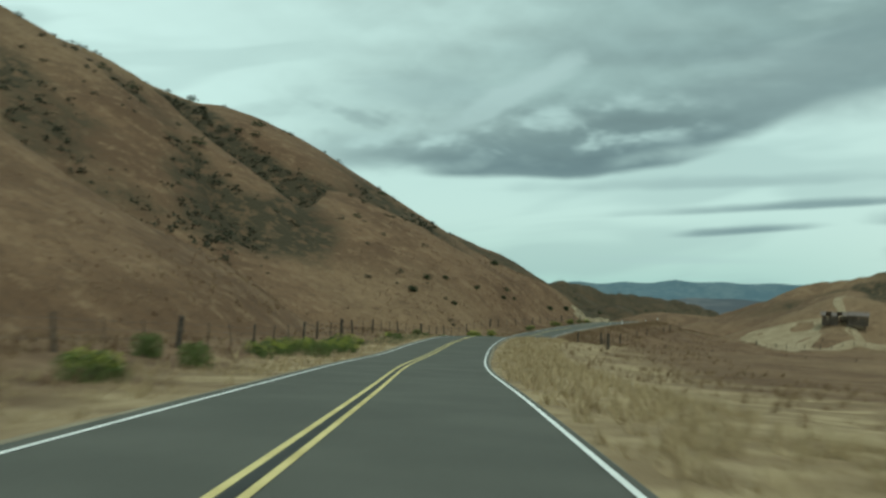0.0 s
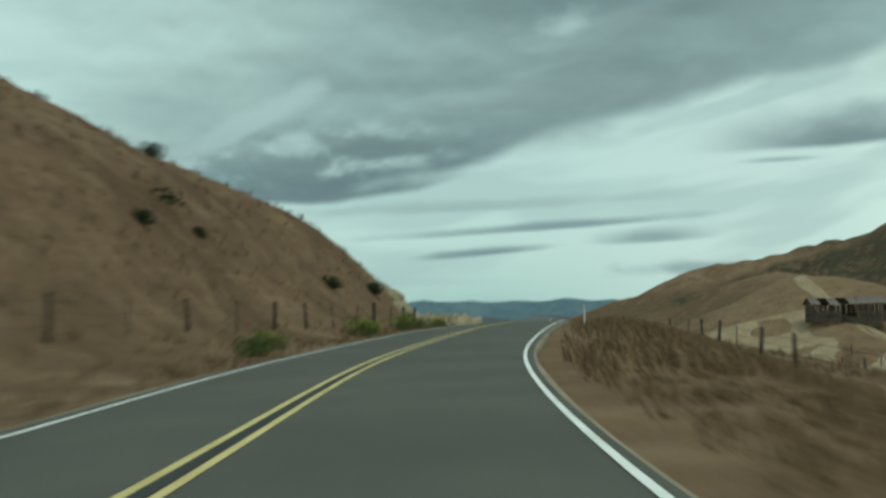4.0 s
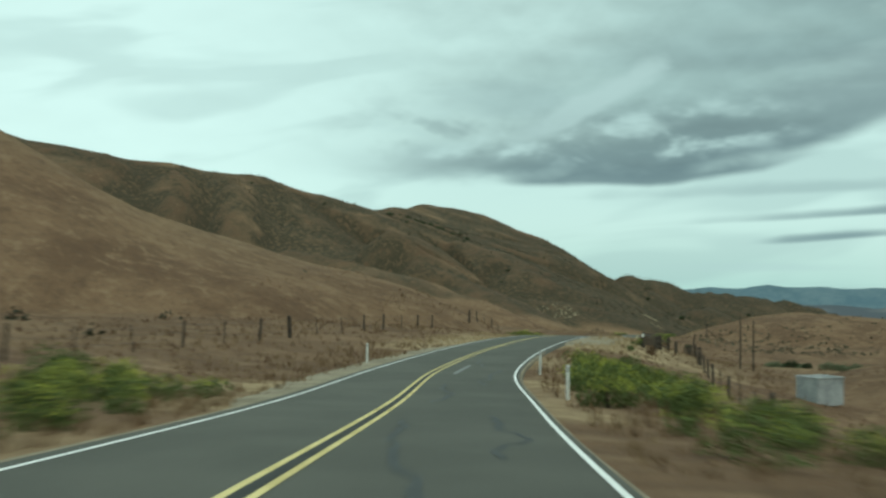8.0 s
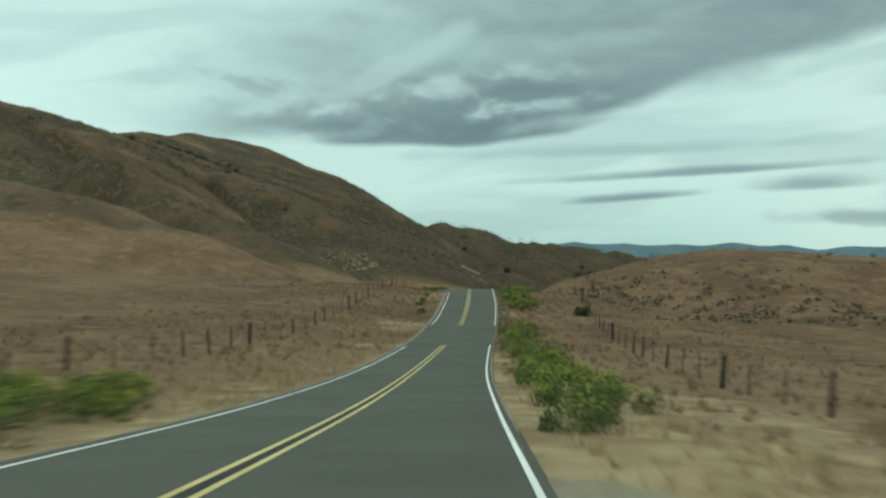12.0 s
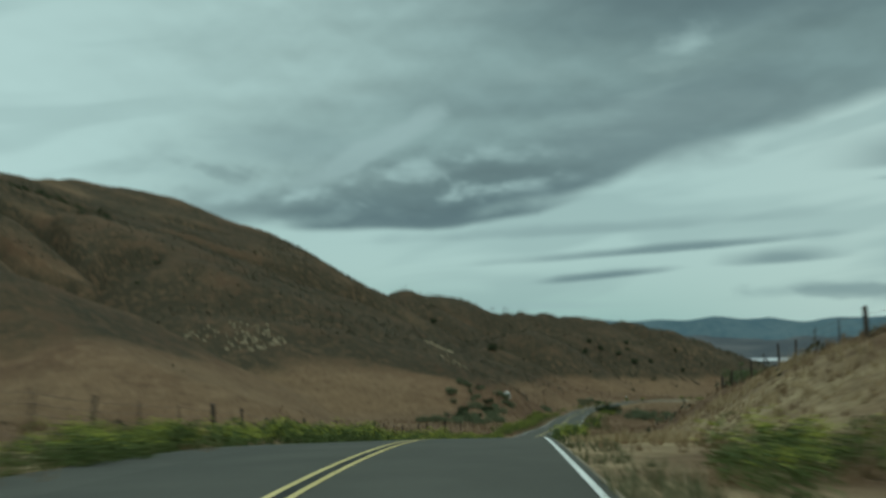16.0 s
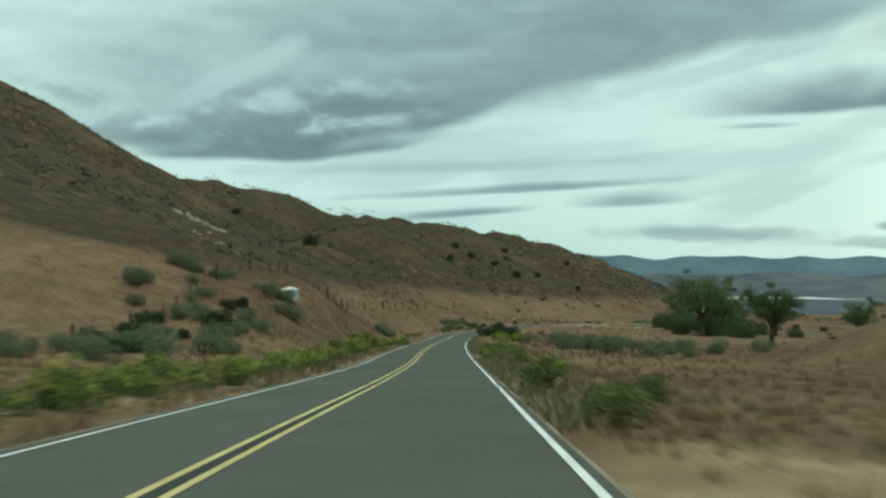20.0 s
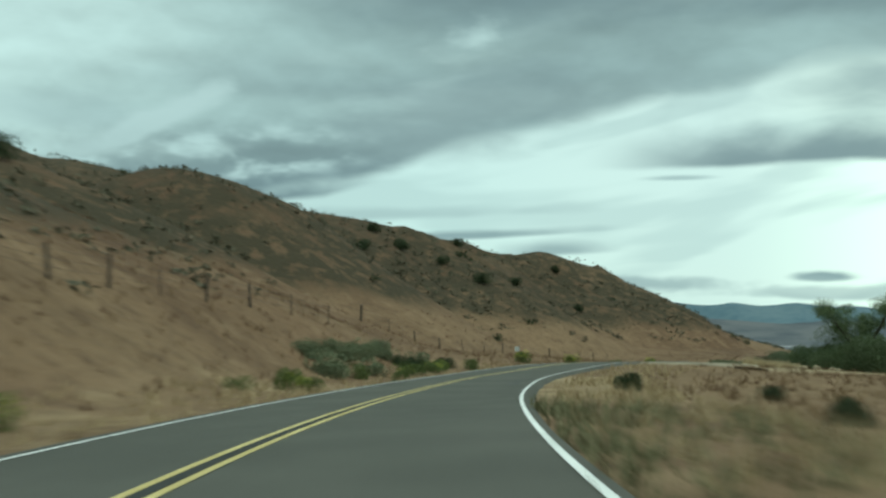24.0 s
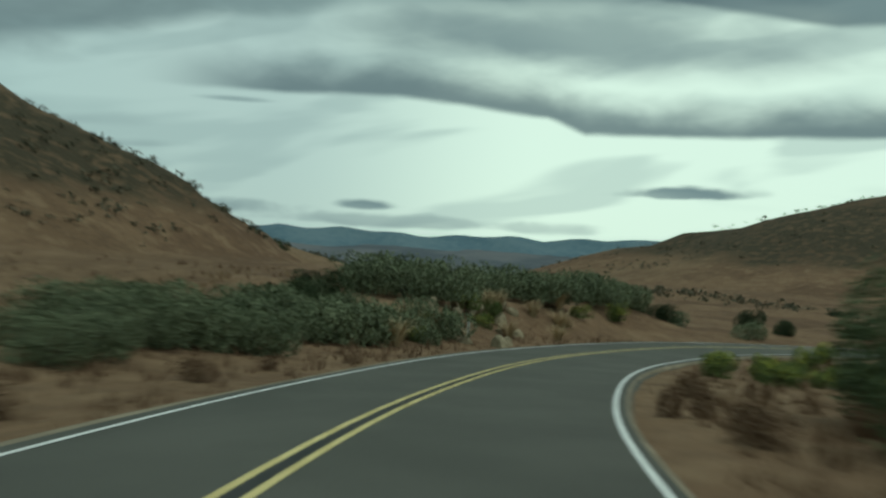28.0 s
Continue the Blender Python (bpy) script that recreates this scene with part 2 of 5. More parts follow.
def part(name, bm, material, parent, label="", m=None):
    """Links a bmesh as one mesh object under a thing or a part."""
    me = bpy.data.meshes.new(name)
    bm.to_mesh(me)
    bm.free()
    me.materials.append(material)
    return child(name, me, parent, label, m)


# ---- the plan: the road's line, then the hills ----
# x, y, level and cross slope of the centre line, every twenty metres
ROAD_A = (
    (-1.50, -80.00, 4.00, -0.002), (-1.20, -59.90, 3.05, -0.002), (-0.90, -39.80, 2.04, -0.003),
    (-0.60, -19.70, 0.94, -0.004), (-0.10, 0.40, -0.24, -0.010), (0.09, 20.50, -1.36, -0.018),
    (0.15, 40.60, -2.51, -0.015), (1.00, 60.71, -3.54, -0.009), (2.47, 80.71, -4.15, -0.011),
    (5.01, 100.63, -4.71, 0.003), (8.36, 120.45, -6.04, 0.020), (12.74, 140.07, -7.10, 0.021),
    (18.19, 159.50, -7.21, 0.022), (25.53, 178.12, -7.10, 0.025), (33.36, 196.63, -7.16, 0.029),
)
ROAD_B = (
    (40.50, 215.44, -7.57, 0.038), (44.40, 234.96, -8.58, 0.045), (45.29, 254.96, -9.90, 0.023),
    (44.00, 275.04, -11.30, -0.001), (43.11, 295.05, -12.61, -0.011), (42.43, 315.22, -13.49, -0.006),
    (43.96, 335.44, -13.81, 0.003), (46.99, 355.29, -14.06, 0.012), (50.53, 375.06, -14.79, 0.007),
    (53.46, 394.90, -16.42, -0.012), (56.17, 414.81, -18.57, -0.006), (58.80, 434.71, -20.66, 0.008),
    (61.54, 454.62, -22.34, 0.021), (64.69, 474.52, -23.46, 0.031), (68.02, 494.31, -24.17, 0.020),
)
ROAD_C = (
    (71.43, 514.12, -24.06, -0.003), (74.54, 534.01, -23.33, -0.007), (77.31, 553.90, -22.85, 0.007),
    (80.89, 573.72, -23.80, 0.013), (85.27, 593.36, -25.84, 0.017), (90.46, 612.84, -28.14, 0.029),
    (95.75, 632.21, -30.27, 0.042), (101.14, 651.60, -32.26, 0.052), (106.52, 670.98, -33.93, 0.045),
    (112.08, 690.26, -35.47, 0.034), (117.74, 709.54, -37.04, 0.031), (123.31, 728.82, -38.54, 0.033),
    (128.80, 748.20, -39.81, 0.041), (134.50, 767.47, -40.98, 0.055), (140.57, 786.65, -42.14, 0.068),
)
ROAD_D = (
    (146.99, 805.63, -43.26, 0.058), (153.71, 824.62, -44.12, 0.048), (161.87, 842.92, -45.01, 0.035),
    (171.72, 860.42, -45.72, 0.038), (184.51, 875.79, -46.04, 0.042), (198.79, 890.01, -46.84, 0.051),
    (213.45, 903.65, -48.00, 0.049), (227.94, 917.66, -49.44, 0.040), (243.44, 930.46, -50.86, 0.017),
    (260.84, 940.46, -52.08, -0.003), (280.14, 945.46, -53.08, -0.005), (300.04, 943.26, -54.13, -0.004),
    (318.44, 935.26, -55.24, -0.003), (333.84, 922.46, -56.36, -0.002), (346.94, 907.26, -57.51, -0.001),
)
ROAD_E = (
    (359.84, 891.76, -58.63, -0.001), (372.44, 876.16, -59.74, -0.001), (385.14, 860.56, -60.83, -0.001),
)
ROAD = ROAD_A + ROAD_B + ROAD_C + ROAD_D + ROAD_E
LANE, LANE_LEFT = 3.3, 2.7


def spline(points, step):
    """Catmull-Rom line through the points, in even steps."""
    p = np.array(points, float)
    p = np.vstack([2 * p[0] - p[1], p, 2 * p[-1] - p[-2]])
    out = []
    for i in range(1, len(p) - 2):
        a, b, c, d = p[i - 1:i + 3]
        u = np.linspace(0, 1, 40, endpoint=False)[:, None]
        out.append(0.5 * (2 * b + (c - a) * u + (2 * a - 5 * b + 4 * c - d) * u**2 + (3 * b - a - 3 * c + d) * u**3))
    line = np.vstack(out + [p[-2:-1]])
    run = np.r_[0, np.cumsum(np.linalg.norm(np.diff(line[:, :2], axis=0), axis=1))]
    at = np.arange(0, run[-1], step)
    return np.stack([np.interp(at, run, line[:, k]) for k in range(p.shape[1])], 1)


LINE = spline(ROAD, 1.0)
for _ in range(6):
    LINE[1:-1] = 0.25 * LINE[:-2] + 0.5 * LINE[1:-1] + 0.25 * LINE[2:]
LINE, BANK = LINE[:, :3].copy(), LINE[:, 3].copy()
AHEAD = np.gradient(LINE[:, :2], axis=0)
AHEAD /= np.linalg.norm(AHEAD, axis=1)[:, None]
RIGHT = np.stack([AHEAD[:, 1], -AHEAD[:, 0]], 1)


def road_at(s, d, up=0.0):
    """The place s metres along the road line and d metres to its right."""
    i = np.clip(np.asarray(s, float), 0, len(LINE) - 1.001)
    k = i.astype(int)
    f = (i - k)[..., None]
    p, r = LINE[k] * (1 - f) + LINE[k + 1] * f, RIGHT[k] * (1 - f) + RIGHT[k + 1] * f
    tilt = (BANK[k] * (1 - f[..., 0]) + BANK[k + 1] * f[..., 0]) * np.asarray(d, float)
    return np.concatenate([p[..., :2] + r * np.asarray(d, float)[..., None], p[..., 2:] + (tilt + np.asarray(up, float))[..., None] * np.ones_like(p[..., 2:])], -1)


def station(y):
    """Metres along the road line at which it passes that y."""
    return float(np.interp(y, LINE[:, 1][:1060], np.arange(1060)))


def nearest(x, y):
    """Station, distance to the right and level of the road beside each place."""
    x, y = np.ravel(x), np.ravel(y)
    s, d = np.zeros(len(x)), np.zeros(len(x))
    coarse = LINE[::4, :2]
    for a in range(0, len(x), 20000):
        q = np.stack([x[a:a + 20000], y[a:a + 20000]], 1)
        k = np.argmin(((q[:, None] - coarse[None]) ** 2).sum(-1), 1) * 4
        for _ in range(2):
            off = q - LINE[k, :2]
            k = np.clip(np.round(k + (off * AHEAD[k]).sum(-1)).astype(int), 0, len(LINE) - 1)
        off = q - LINE[k, :2]
        s[a:a + 20000], d[a:a + 20000] = k, np.sign((off * RIGHT[k]).sum(-1)) * np.linalg.norm(off, axis=1)
    k = s.astype(int)
    return s, d, LINE[k, 2] + BANK[k] * np.clip(d, -6, 6)


# each hill: crest line, its half width over its height, and the least and most half width
FIRST_HILL = (((42, 217, -1.1), (6, 220, 8.3), (-14, 252, 16.6), (-58, 263, 39.4), (-60, 280, 42.3), (-74, 297, 48.8), (-89, 296, 69.8), (-180, 329, 79.7)), 2.34, 14, 124)
SECOND_SPUR = (((-17, 191, 5.0), (-34, 199, 22.2), (-59, 229, 40.8), (-96, 188, 55.0), (-150, 160, 74.9)), 2.79, 14, 107)
NEAR_SPUR = (((-20, 110, -1.0), (-27, 98, 5.7), (-35, 89, 10.4), (-47, 85, 18.3), (-90, 72, 40.0)), 2.05, 14, 60)
BEND_SPUR = (((-78, 406, 38.0), (-20, 387, 9.7), (-6, 394, -0.5), (18, 405, -7.1), (25, 425, -13.0)), 4.30, 14, 45)
RANCH_HILL = (((111, 439, -20.0), (125, 395, -9.0), (128, 343, 7.0), (159, 328, 13.2), (196, 293, 36.5), (280, 250, 45.0)), 3.89, 16, 66)
LONG_RIDGE = (((-330, 758, 95.5), (-233, 810, 68.0), (-108, 856, 51.9), (-52, 920, 38.5), (-12, 1039, 60.1), (9, 898, 21.5), (50, 873, 15.5), (85, 862, -6.0), (117, 852, -25.0), (119, 824, -37.0)), 2.22, 18, 219)
GREEN_SPUR = (((-40, 640, 3.0), (0, 625, -6.0), (25, 610, -13.0), (45, 600, -20.0)), 3.50, 14, 60)
FLAT_SPUR = (((-20, 770, 15.0), (30, 738, -8.0), (55, 712, -19.0), (68, 700, -26.0), (75, 690, -31.0)), 3.00, 12, 60)
LAST_RIDGE = (((20, 1004, 14.0), (67, 1024, -0.5), (114, 1031, -4.1), (140, 1008, -28.5), (166, 960, -21.6), (177, 991, -22.8), (212, 1000, -26.3), (236, 1017, -31.9), (253, 1023, -29.9), (267, 1025, -32.4), (275, 1037, -33.1), (297, 1028, -45.3), (314, 1028, -50.2), (328, 1024, -57.0)), 2.10, 16, 120)
FAR_RIDGE = (((132, 1100, 2.1), (181, 1100, -10.8), (260, 1130, -19.5), (255, 1128, -35.7), (280, 1125, -51.0), (300, 1118, -66.0)), 3.31, 20, 124)
MEADOW_HILL = (((105, 630, -25.0), (121, 607, -18.3), (132, 589, -16.4), (165, 564, -19.0), (220, 545, -2.9), (320, 500, 10.0)), 4.57, 14, 59)
ROUND_HILL = (((172, 775, -44.0), (182, 757, -37.0), (195, 745, -31.8), (194, 735, -24.3), (268, 697, -18.1), (400, 660, 10.0)), 2.36, 14, 73)
EAST_HILL = (((485, 1128, -58.0), (476, 1090, -45.6), (469, 1059, -39.7), (492, 1014, -29.0), (520, 960, -15.0), (600, 900, 5.0)), 3.88, 20, 110)
RANCH_SPUR = (((99, 254, -10.6), (107, 265, -9.1), (118, 291, 0.7), (131, 318, 5.1)), 3.00, 14, 50)
SHRUB_SPUR = (((140, 1006, -27.0), (146, 960, -27.5), (144, 915, -28.6), (146, 892, -37.0)), 2.80, 16, 60)
HILLS = (FIRST_HILL, SECOND_SPUR, NEAR_SPUR, BEND_SPUR, RANCH_HILL, LONG_RIDGE, GREEN_SPUR, FLAT_SPUR, LAST_RIDGE, FAR_RIDGE, MEADOW_HILL, ROUND_HILL, EAST_HILL, RANCH_SPUR, SHRUB_SPUR)


GULLY = 0.22  # how deep the hollows between the spurs cut into a slope


def waves(x, y, size, seed):
    """Cheap smooth noise about zero from turned sine waves."""
    rng = np.random.RandomState(seed)
    out = np.zeros_like(x)
    for k in range(7):
        a, f = rng.uniform(0, math.tau), rng.uniform(0.6, 1.9) / size * math.tau
        out += np.sin((x * math.cos(a) + y * math.sin(a)) * f + rng.uniform(0, math.tau) + 1.3 * np.sin((x * math.sin(a) - y * math.cos(a)) * f * 0.7 + k)) / 7
    return out


def soft_max(a, b, k):
    h = np.clip(0.5 + 0.5 * (b - a) / k, 0, 1)
    return a * (1 - h) + b * h + k * h * (1 - h)


def smooth(v, lo, hi):
    u = np.clip((v - lo) / (hi - lo), 0, 1)
    return u * u * (3 - 2 * u)


def lowland(d, zr, y):
    """The valley floor before any hill: beside the road it follows the road, far off a gentle slope."""
    side = np.abs(d)
    far = smooth(side, 70, 230)
    zr = zr * (1 - far) + (-2.0 - 0.056 * np.clip(y, -200, 1050)) * far
    pasture = 0.15 * np.clip(side - 6, 0, 26) * smooth(y, 100, 150) * smooth(y, 300, 255)
    return zr + np.where(d < 0, 0.035 * np.minimum(side, 60), -0.045 * np.minimum(side, 40) - pasture)


def ground_z(x, y):
    """The ground's height."""
    shape = np.shape(x)
    x, y = np.ravel(np.asarray(x, float)), np.ravel(np.asarray(y, float))
    s, d, zr = nearest(x, y)
    side = np.abs(d)
    base = lowland(d, zr, y) + 0.35 * waves(x, y, 38, 3) * smooth(side, 8, 30)
    base += 2.6 * smooth(-d, 8, 17) * smooth(y, 745, 770) * smooth(y, 815, 795)
    base += 0.35 * np.exp(-((d - 7) / 2.5) ** 2) * smooth(y, 118, 150) * smooth(y, 238, 208)
    base -= 0.175 * np.clip(side - 5, 0, 30) * (d > 0) * smooth(y, 275, 310) * smooth(y, 430, 380)
    far = np.hypot(x - 100, y - 500)
    base += -75 * smooth(far, 560, 1900) * smooth(x + 0.4 * (y - 500), 250, 600)
    base += 80 * smooth(far, 3350, 4250)
    rise = np.zeros(len(x))
    for crest, spread, least, most in HILLS:
        c = np.array(crest, float)
        _, cd, cz = nearest(c[:, 0], c[:, 1])
        tall = np.maximum(c[:, 2] - lowland(cd, cz, c[:, 1]), 0.5)
        best, rib, run = np.zeros(len(x)), np.zeros(len(x)), 0.0
        for a, b, ha, hb in zip(c[:-1], c[1:], tall[:-1], tall[1:]):
            e = b[:2] - a[:2]
            u = np.clip(((x - a[0]) * e[0] + (y - a[1]) * e[1]) / (e @ e), 0, 1)
            h = ha + (hb - ha) * u
            q = np.clip(np.hypot(x - a[0] - u * e[0], y - a[1] - u * e[1]) / np.clip(h * spread, least, most), 0, 1)
            now = h * (0.65 * (1 - 3 * q**2 + 2 * q**3) + 0.35 * (1 - q))
            along_crest = run + u * math.hypot(*e)
            groove = (0.5 + 0.5 * np.sin(along_crest * 0.125 + 1.9 * np.sin(along_crest * 0.047 + c[0, 0]) + 2.2 * q)) ** 2 * 4 * q * (1 - q)
            rib = np.where(now > best, groove, rib)
            best = np.maximum(best, now)
            run += math.hypot(*e)
        best *= 1 - GULLY * rib * smooth(best, 4, 16)
        best *= smooth(d * np.sign(cd[0]), -12, 12)
        rise = soft_max(rise, best, 3.0) - 0.75 * np.exp(-((rise - best) / 1.5) ** 2)
    steep = 0.42 + (0.30 * smooth(y, 262, 232) + 0.8 * smooth(y, 200, 214) * smooth(y, 245, 228)) * (d < 0)
    foot = 5 + 30 * (d < 0) * smooth(y, 668, 700) * smooth(y, 778, 746)
    bank = steep * np.maximum(side - foot, 0)
    rise = np.maximum(-soft_max(-rise, -bank, 4.0), 0) * smooth(side, 4, 16)
    z = base + rise
    rise = np.minimum(rise, 40)
    z = z + rise * 0.05 * waves(x, y, 55, 5) + np.minimum(rise, 8) * 0.05 * waves(x, y, 17, 6)
    z = z + 0.12 * waves(x, y, 7.0, 8) * smooth(side, 6, 12)
    past = s - station(917.7)
    z = z + 1.4 * smooth(-d, 6.2, 9.0) * smooth(past, 38, 46) * smooth(past, 72, 64)
    cut = smooth(side, 4.6, 12.0 - 3.5 * smooth(past, 36, 42))
    bed = zr - 0.16 - 0.02 * np.maximum(side - 3, 0)
    z = bed * (1 - cut) + z * cut
    return z.reshape(shape)


def ground_at(x, y):
    return float(ground_z(np.array([x]), np.array([y]))[0])


def hollow(x, y, z):
    """How far a place lies below the ground round it: about 1 in a gully, -1 on a spur."""
    ring = sum(ground_z(x + 15 * math.cos(a), y + 15 * math.sin(a)) for a in np.arange(5) * math.tau / 5) / 5
    return np.clip((ring - z) / 1.1, -1, 1)


def graded(lo, hi, step, reach, grow):
    """Lines that are even between lo and hi and spread out towards reach."""
    mid = list(np.arange(lo, hi, step))
    a, gap = mid[-1], step
    while a < reach[1]:
        gap *= grow
        a += gap
        mid.append(a)
    a, gap = mid[0], step
    while a > reach[0]:
        gap *= grow
        a -= gap
        mid.insert(0, a)
    return np.array(mid)


# ---- materials ----
def surface(name, rough=0.9, spec=0.3):
    m = bpy.data.materials.new(name)
    m.use_nodes = True
    tree = m.node_tree
    shader = tree.nodes["Principled BSDF"]
    shader.inputs["Roughness"].default_value = rough
    shader.inputs["Specular IOR Level"].default_value = spec
    return m, tree, shader


def place(tree):
    return tree.nodes.new("ShaderNodeTexCoord").outputs["Object"]


def bump(tree, shader, height, strength, distance):
    n = tree.nodes.new("ShaderNodeBump")
    socket(n, "Height", height)
    n.inputs["Strength"].default_value, n.inputs["Distance"].default_value = strength, distance
    tree.links.new(n.outputs[0], shader.inputs["Normal"])


def mottled(name, dark, light, scale, rough=0.9, spec=0.25, relief=0.0, fine=9.0):
    """A surface that varies between two colours at two scales."""
    m, tree, shader = surface(name, rough, spec)
    at = place(tree)
    v = calc(tree, "ADD", calc(tree, "MULTIPLY", noise_at(tree, at, scale, 4), 0.6), calc(tree, "MULTIPLY", noise_at(tree, at, scale * fine, 3), 0.4))
    tree.links.new(blend(tree, ramp(tree, v, 0.36, 0.64), dark, light), shader.inputs["Base Color"])
    if relief:
        bump(tree, shader, v, 0.6, relief)
    return m


def amount(tree, name):
    """A ground-cover or painted haze amount stored with the ground's points."""
    n = tree.nodes.new("ShaderNodeAttribute")
    n.attribute_name = name
    return n.outputs["Fac"]


def grassland():
    """Brown dry grass, straw near the road, scrub on the high slopes, grey-blue haze painted on the flats far off."""
    m, tree, shader = surface("dry_grassland", 0.95, 0.1)
    at = place(tree)
    big, mid, small = noise_at(tree, at, 0.012, 4), noise_at(tree, at, 0.09, 5, 0.6), noise_at(tree, at, 1.3, 4, 0.65)
    tuft = noise_at(tree, at, 0.42, 5, 0.7)
    c = blend(tree, ramp(tree, mid, 0.38, 0.62), (0.128, 0.078, 0.046), (0.190, 0.120, 0.070))
    c = blend(tree, calc(tree, "MULTIPLY", ramp(tree, big, 0.46, 0.66), 0.65), c, (0.240, 0.165, 0.095))
    c = blend(tree, calc(tree, "MULTIPLY", ramp(tree, small, 0.45, 0.72), 0.5), c, (0.100, 0.066, 0.042))
    c = blend(tree, calc(tree, "MULTIPLY", ramp(tree, tuft, 0.50, 0.66), 0.5), c, (0.270, 0.185, 0.110))
    c = blend(tree, calc(tree, "MULTIPLY", ramp(tree, tuft, 0.46, 0.34), 0.45), c, (0.088, 0.056, 0.036))
    patchy = ramp(tree, calc(tree, "ADD", amount(tree, "straw"), calc(tree, "MULTIPLY", calc(tree, "SUBTRACT", mid, 0.5), 1.5)), 0.35, 0.8)
    c = blend(tree, patchy, c, blend(tree, ramp(tree, tuft, 0.4, 0.65), (0.235, 0.168, 0.096), (0.385, 0.295, 0.172)))
    dense = calc(tree, "ADD", amount(tree, "scrub"), calc(tree, "MULTIPLY", calc(tree, "SUBTRACT", mid, 0.5), 1.2))
    clumps = calc(tree, "MULTIPLY", ramp(tree, dense, 0.30, 0.85), ramp(tree, tuft, 0.32, 0.52))
    c = blend(tree, calc(tree, "MULTIPLY", clumps, 0.95), c, (0.052, 0.045, 0.028))
    # aerial haze painted into the ground colour, grey-blue in the distance
    c = blend(tree, amount(tree, "far_haze"), c, blend(tree, ramp(tree, noise_at(tree, at, 0.004, 5, 0.6), 0.4, 0.62), (0.085, 0.098, 0.110), (0.140, 0.145, 0.148)))
    tree.links.new(c, shader.inputs["Base Color"])
    bump(tree, shader, calc(tree, "ADD", small, tuft), 0.8, 0.45)
    return m


def asphalt():
    m, tree, shader = surface("worn_asphalt", 0.85, 0.25)
    at = place(tree)
    worn, grain = noise_at(tree, at, 0.35, 5, 0.6), noise_at(tree, at, 45.0, 3, 0.7)
    c = blend(tree, ramp(tree, worn, 0.35, 0.68), (0.070, 0.069, 0.055), (0.094, 0.092, 0.074))
    c = blend(tree, calc(tree, "MULTIPLY", ramp(tree, grain, 0.4, 0.7), 0.4), c, (0.135, 0.14, 0.125))
    tree.links.new(c, shader.inputs["Base Color"])
    bump(tree, shader, grain, 0.35, 0.006)
    return m


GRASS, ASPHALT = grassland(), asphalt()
WHITE = mottled("worn_white_paint", (0.66, 0.67, 0.63), (0.86, 0.87, 0.83), 1.1, 0.7)
YELLOW = mottled("worn_yellow_paint", (0.50, 0.40, 0.15), (0.72, 0.60, 0.27), 1.1, 0.7)
GAP = mottled("black_line_gap", (0.028, 0.030, 0.028), (0.050, 0.052, 0.048), 1.5, 0.8)
GRAVEL = mottled("pale_gravel", (0.18, 0.150, 0.102), (0.31, 0.265, 0.185), 0.5, 0.95, 0.15, 0.03, 14.0)
# the mountains' blue is distance haze, put into their base colour
MOUNTAIN = mottled("haze_blue_mountain", (0.095, 0.150, 0.180), (0.140, 0.195, 0.215), 0.0035, 1.0, 0.0)
SALT = mottled("white_salt_flat", (0.62, 0.66, 0.68), (0.78, 0.80, 0.80), 0.004, 0.8)


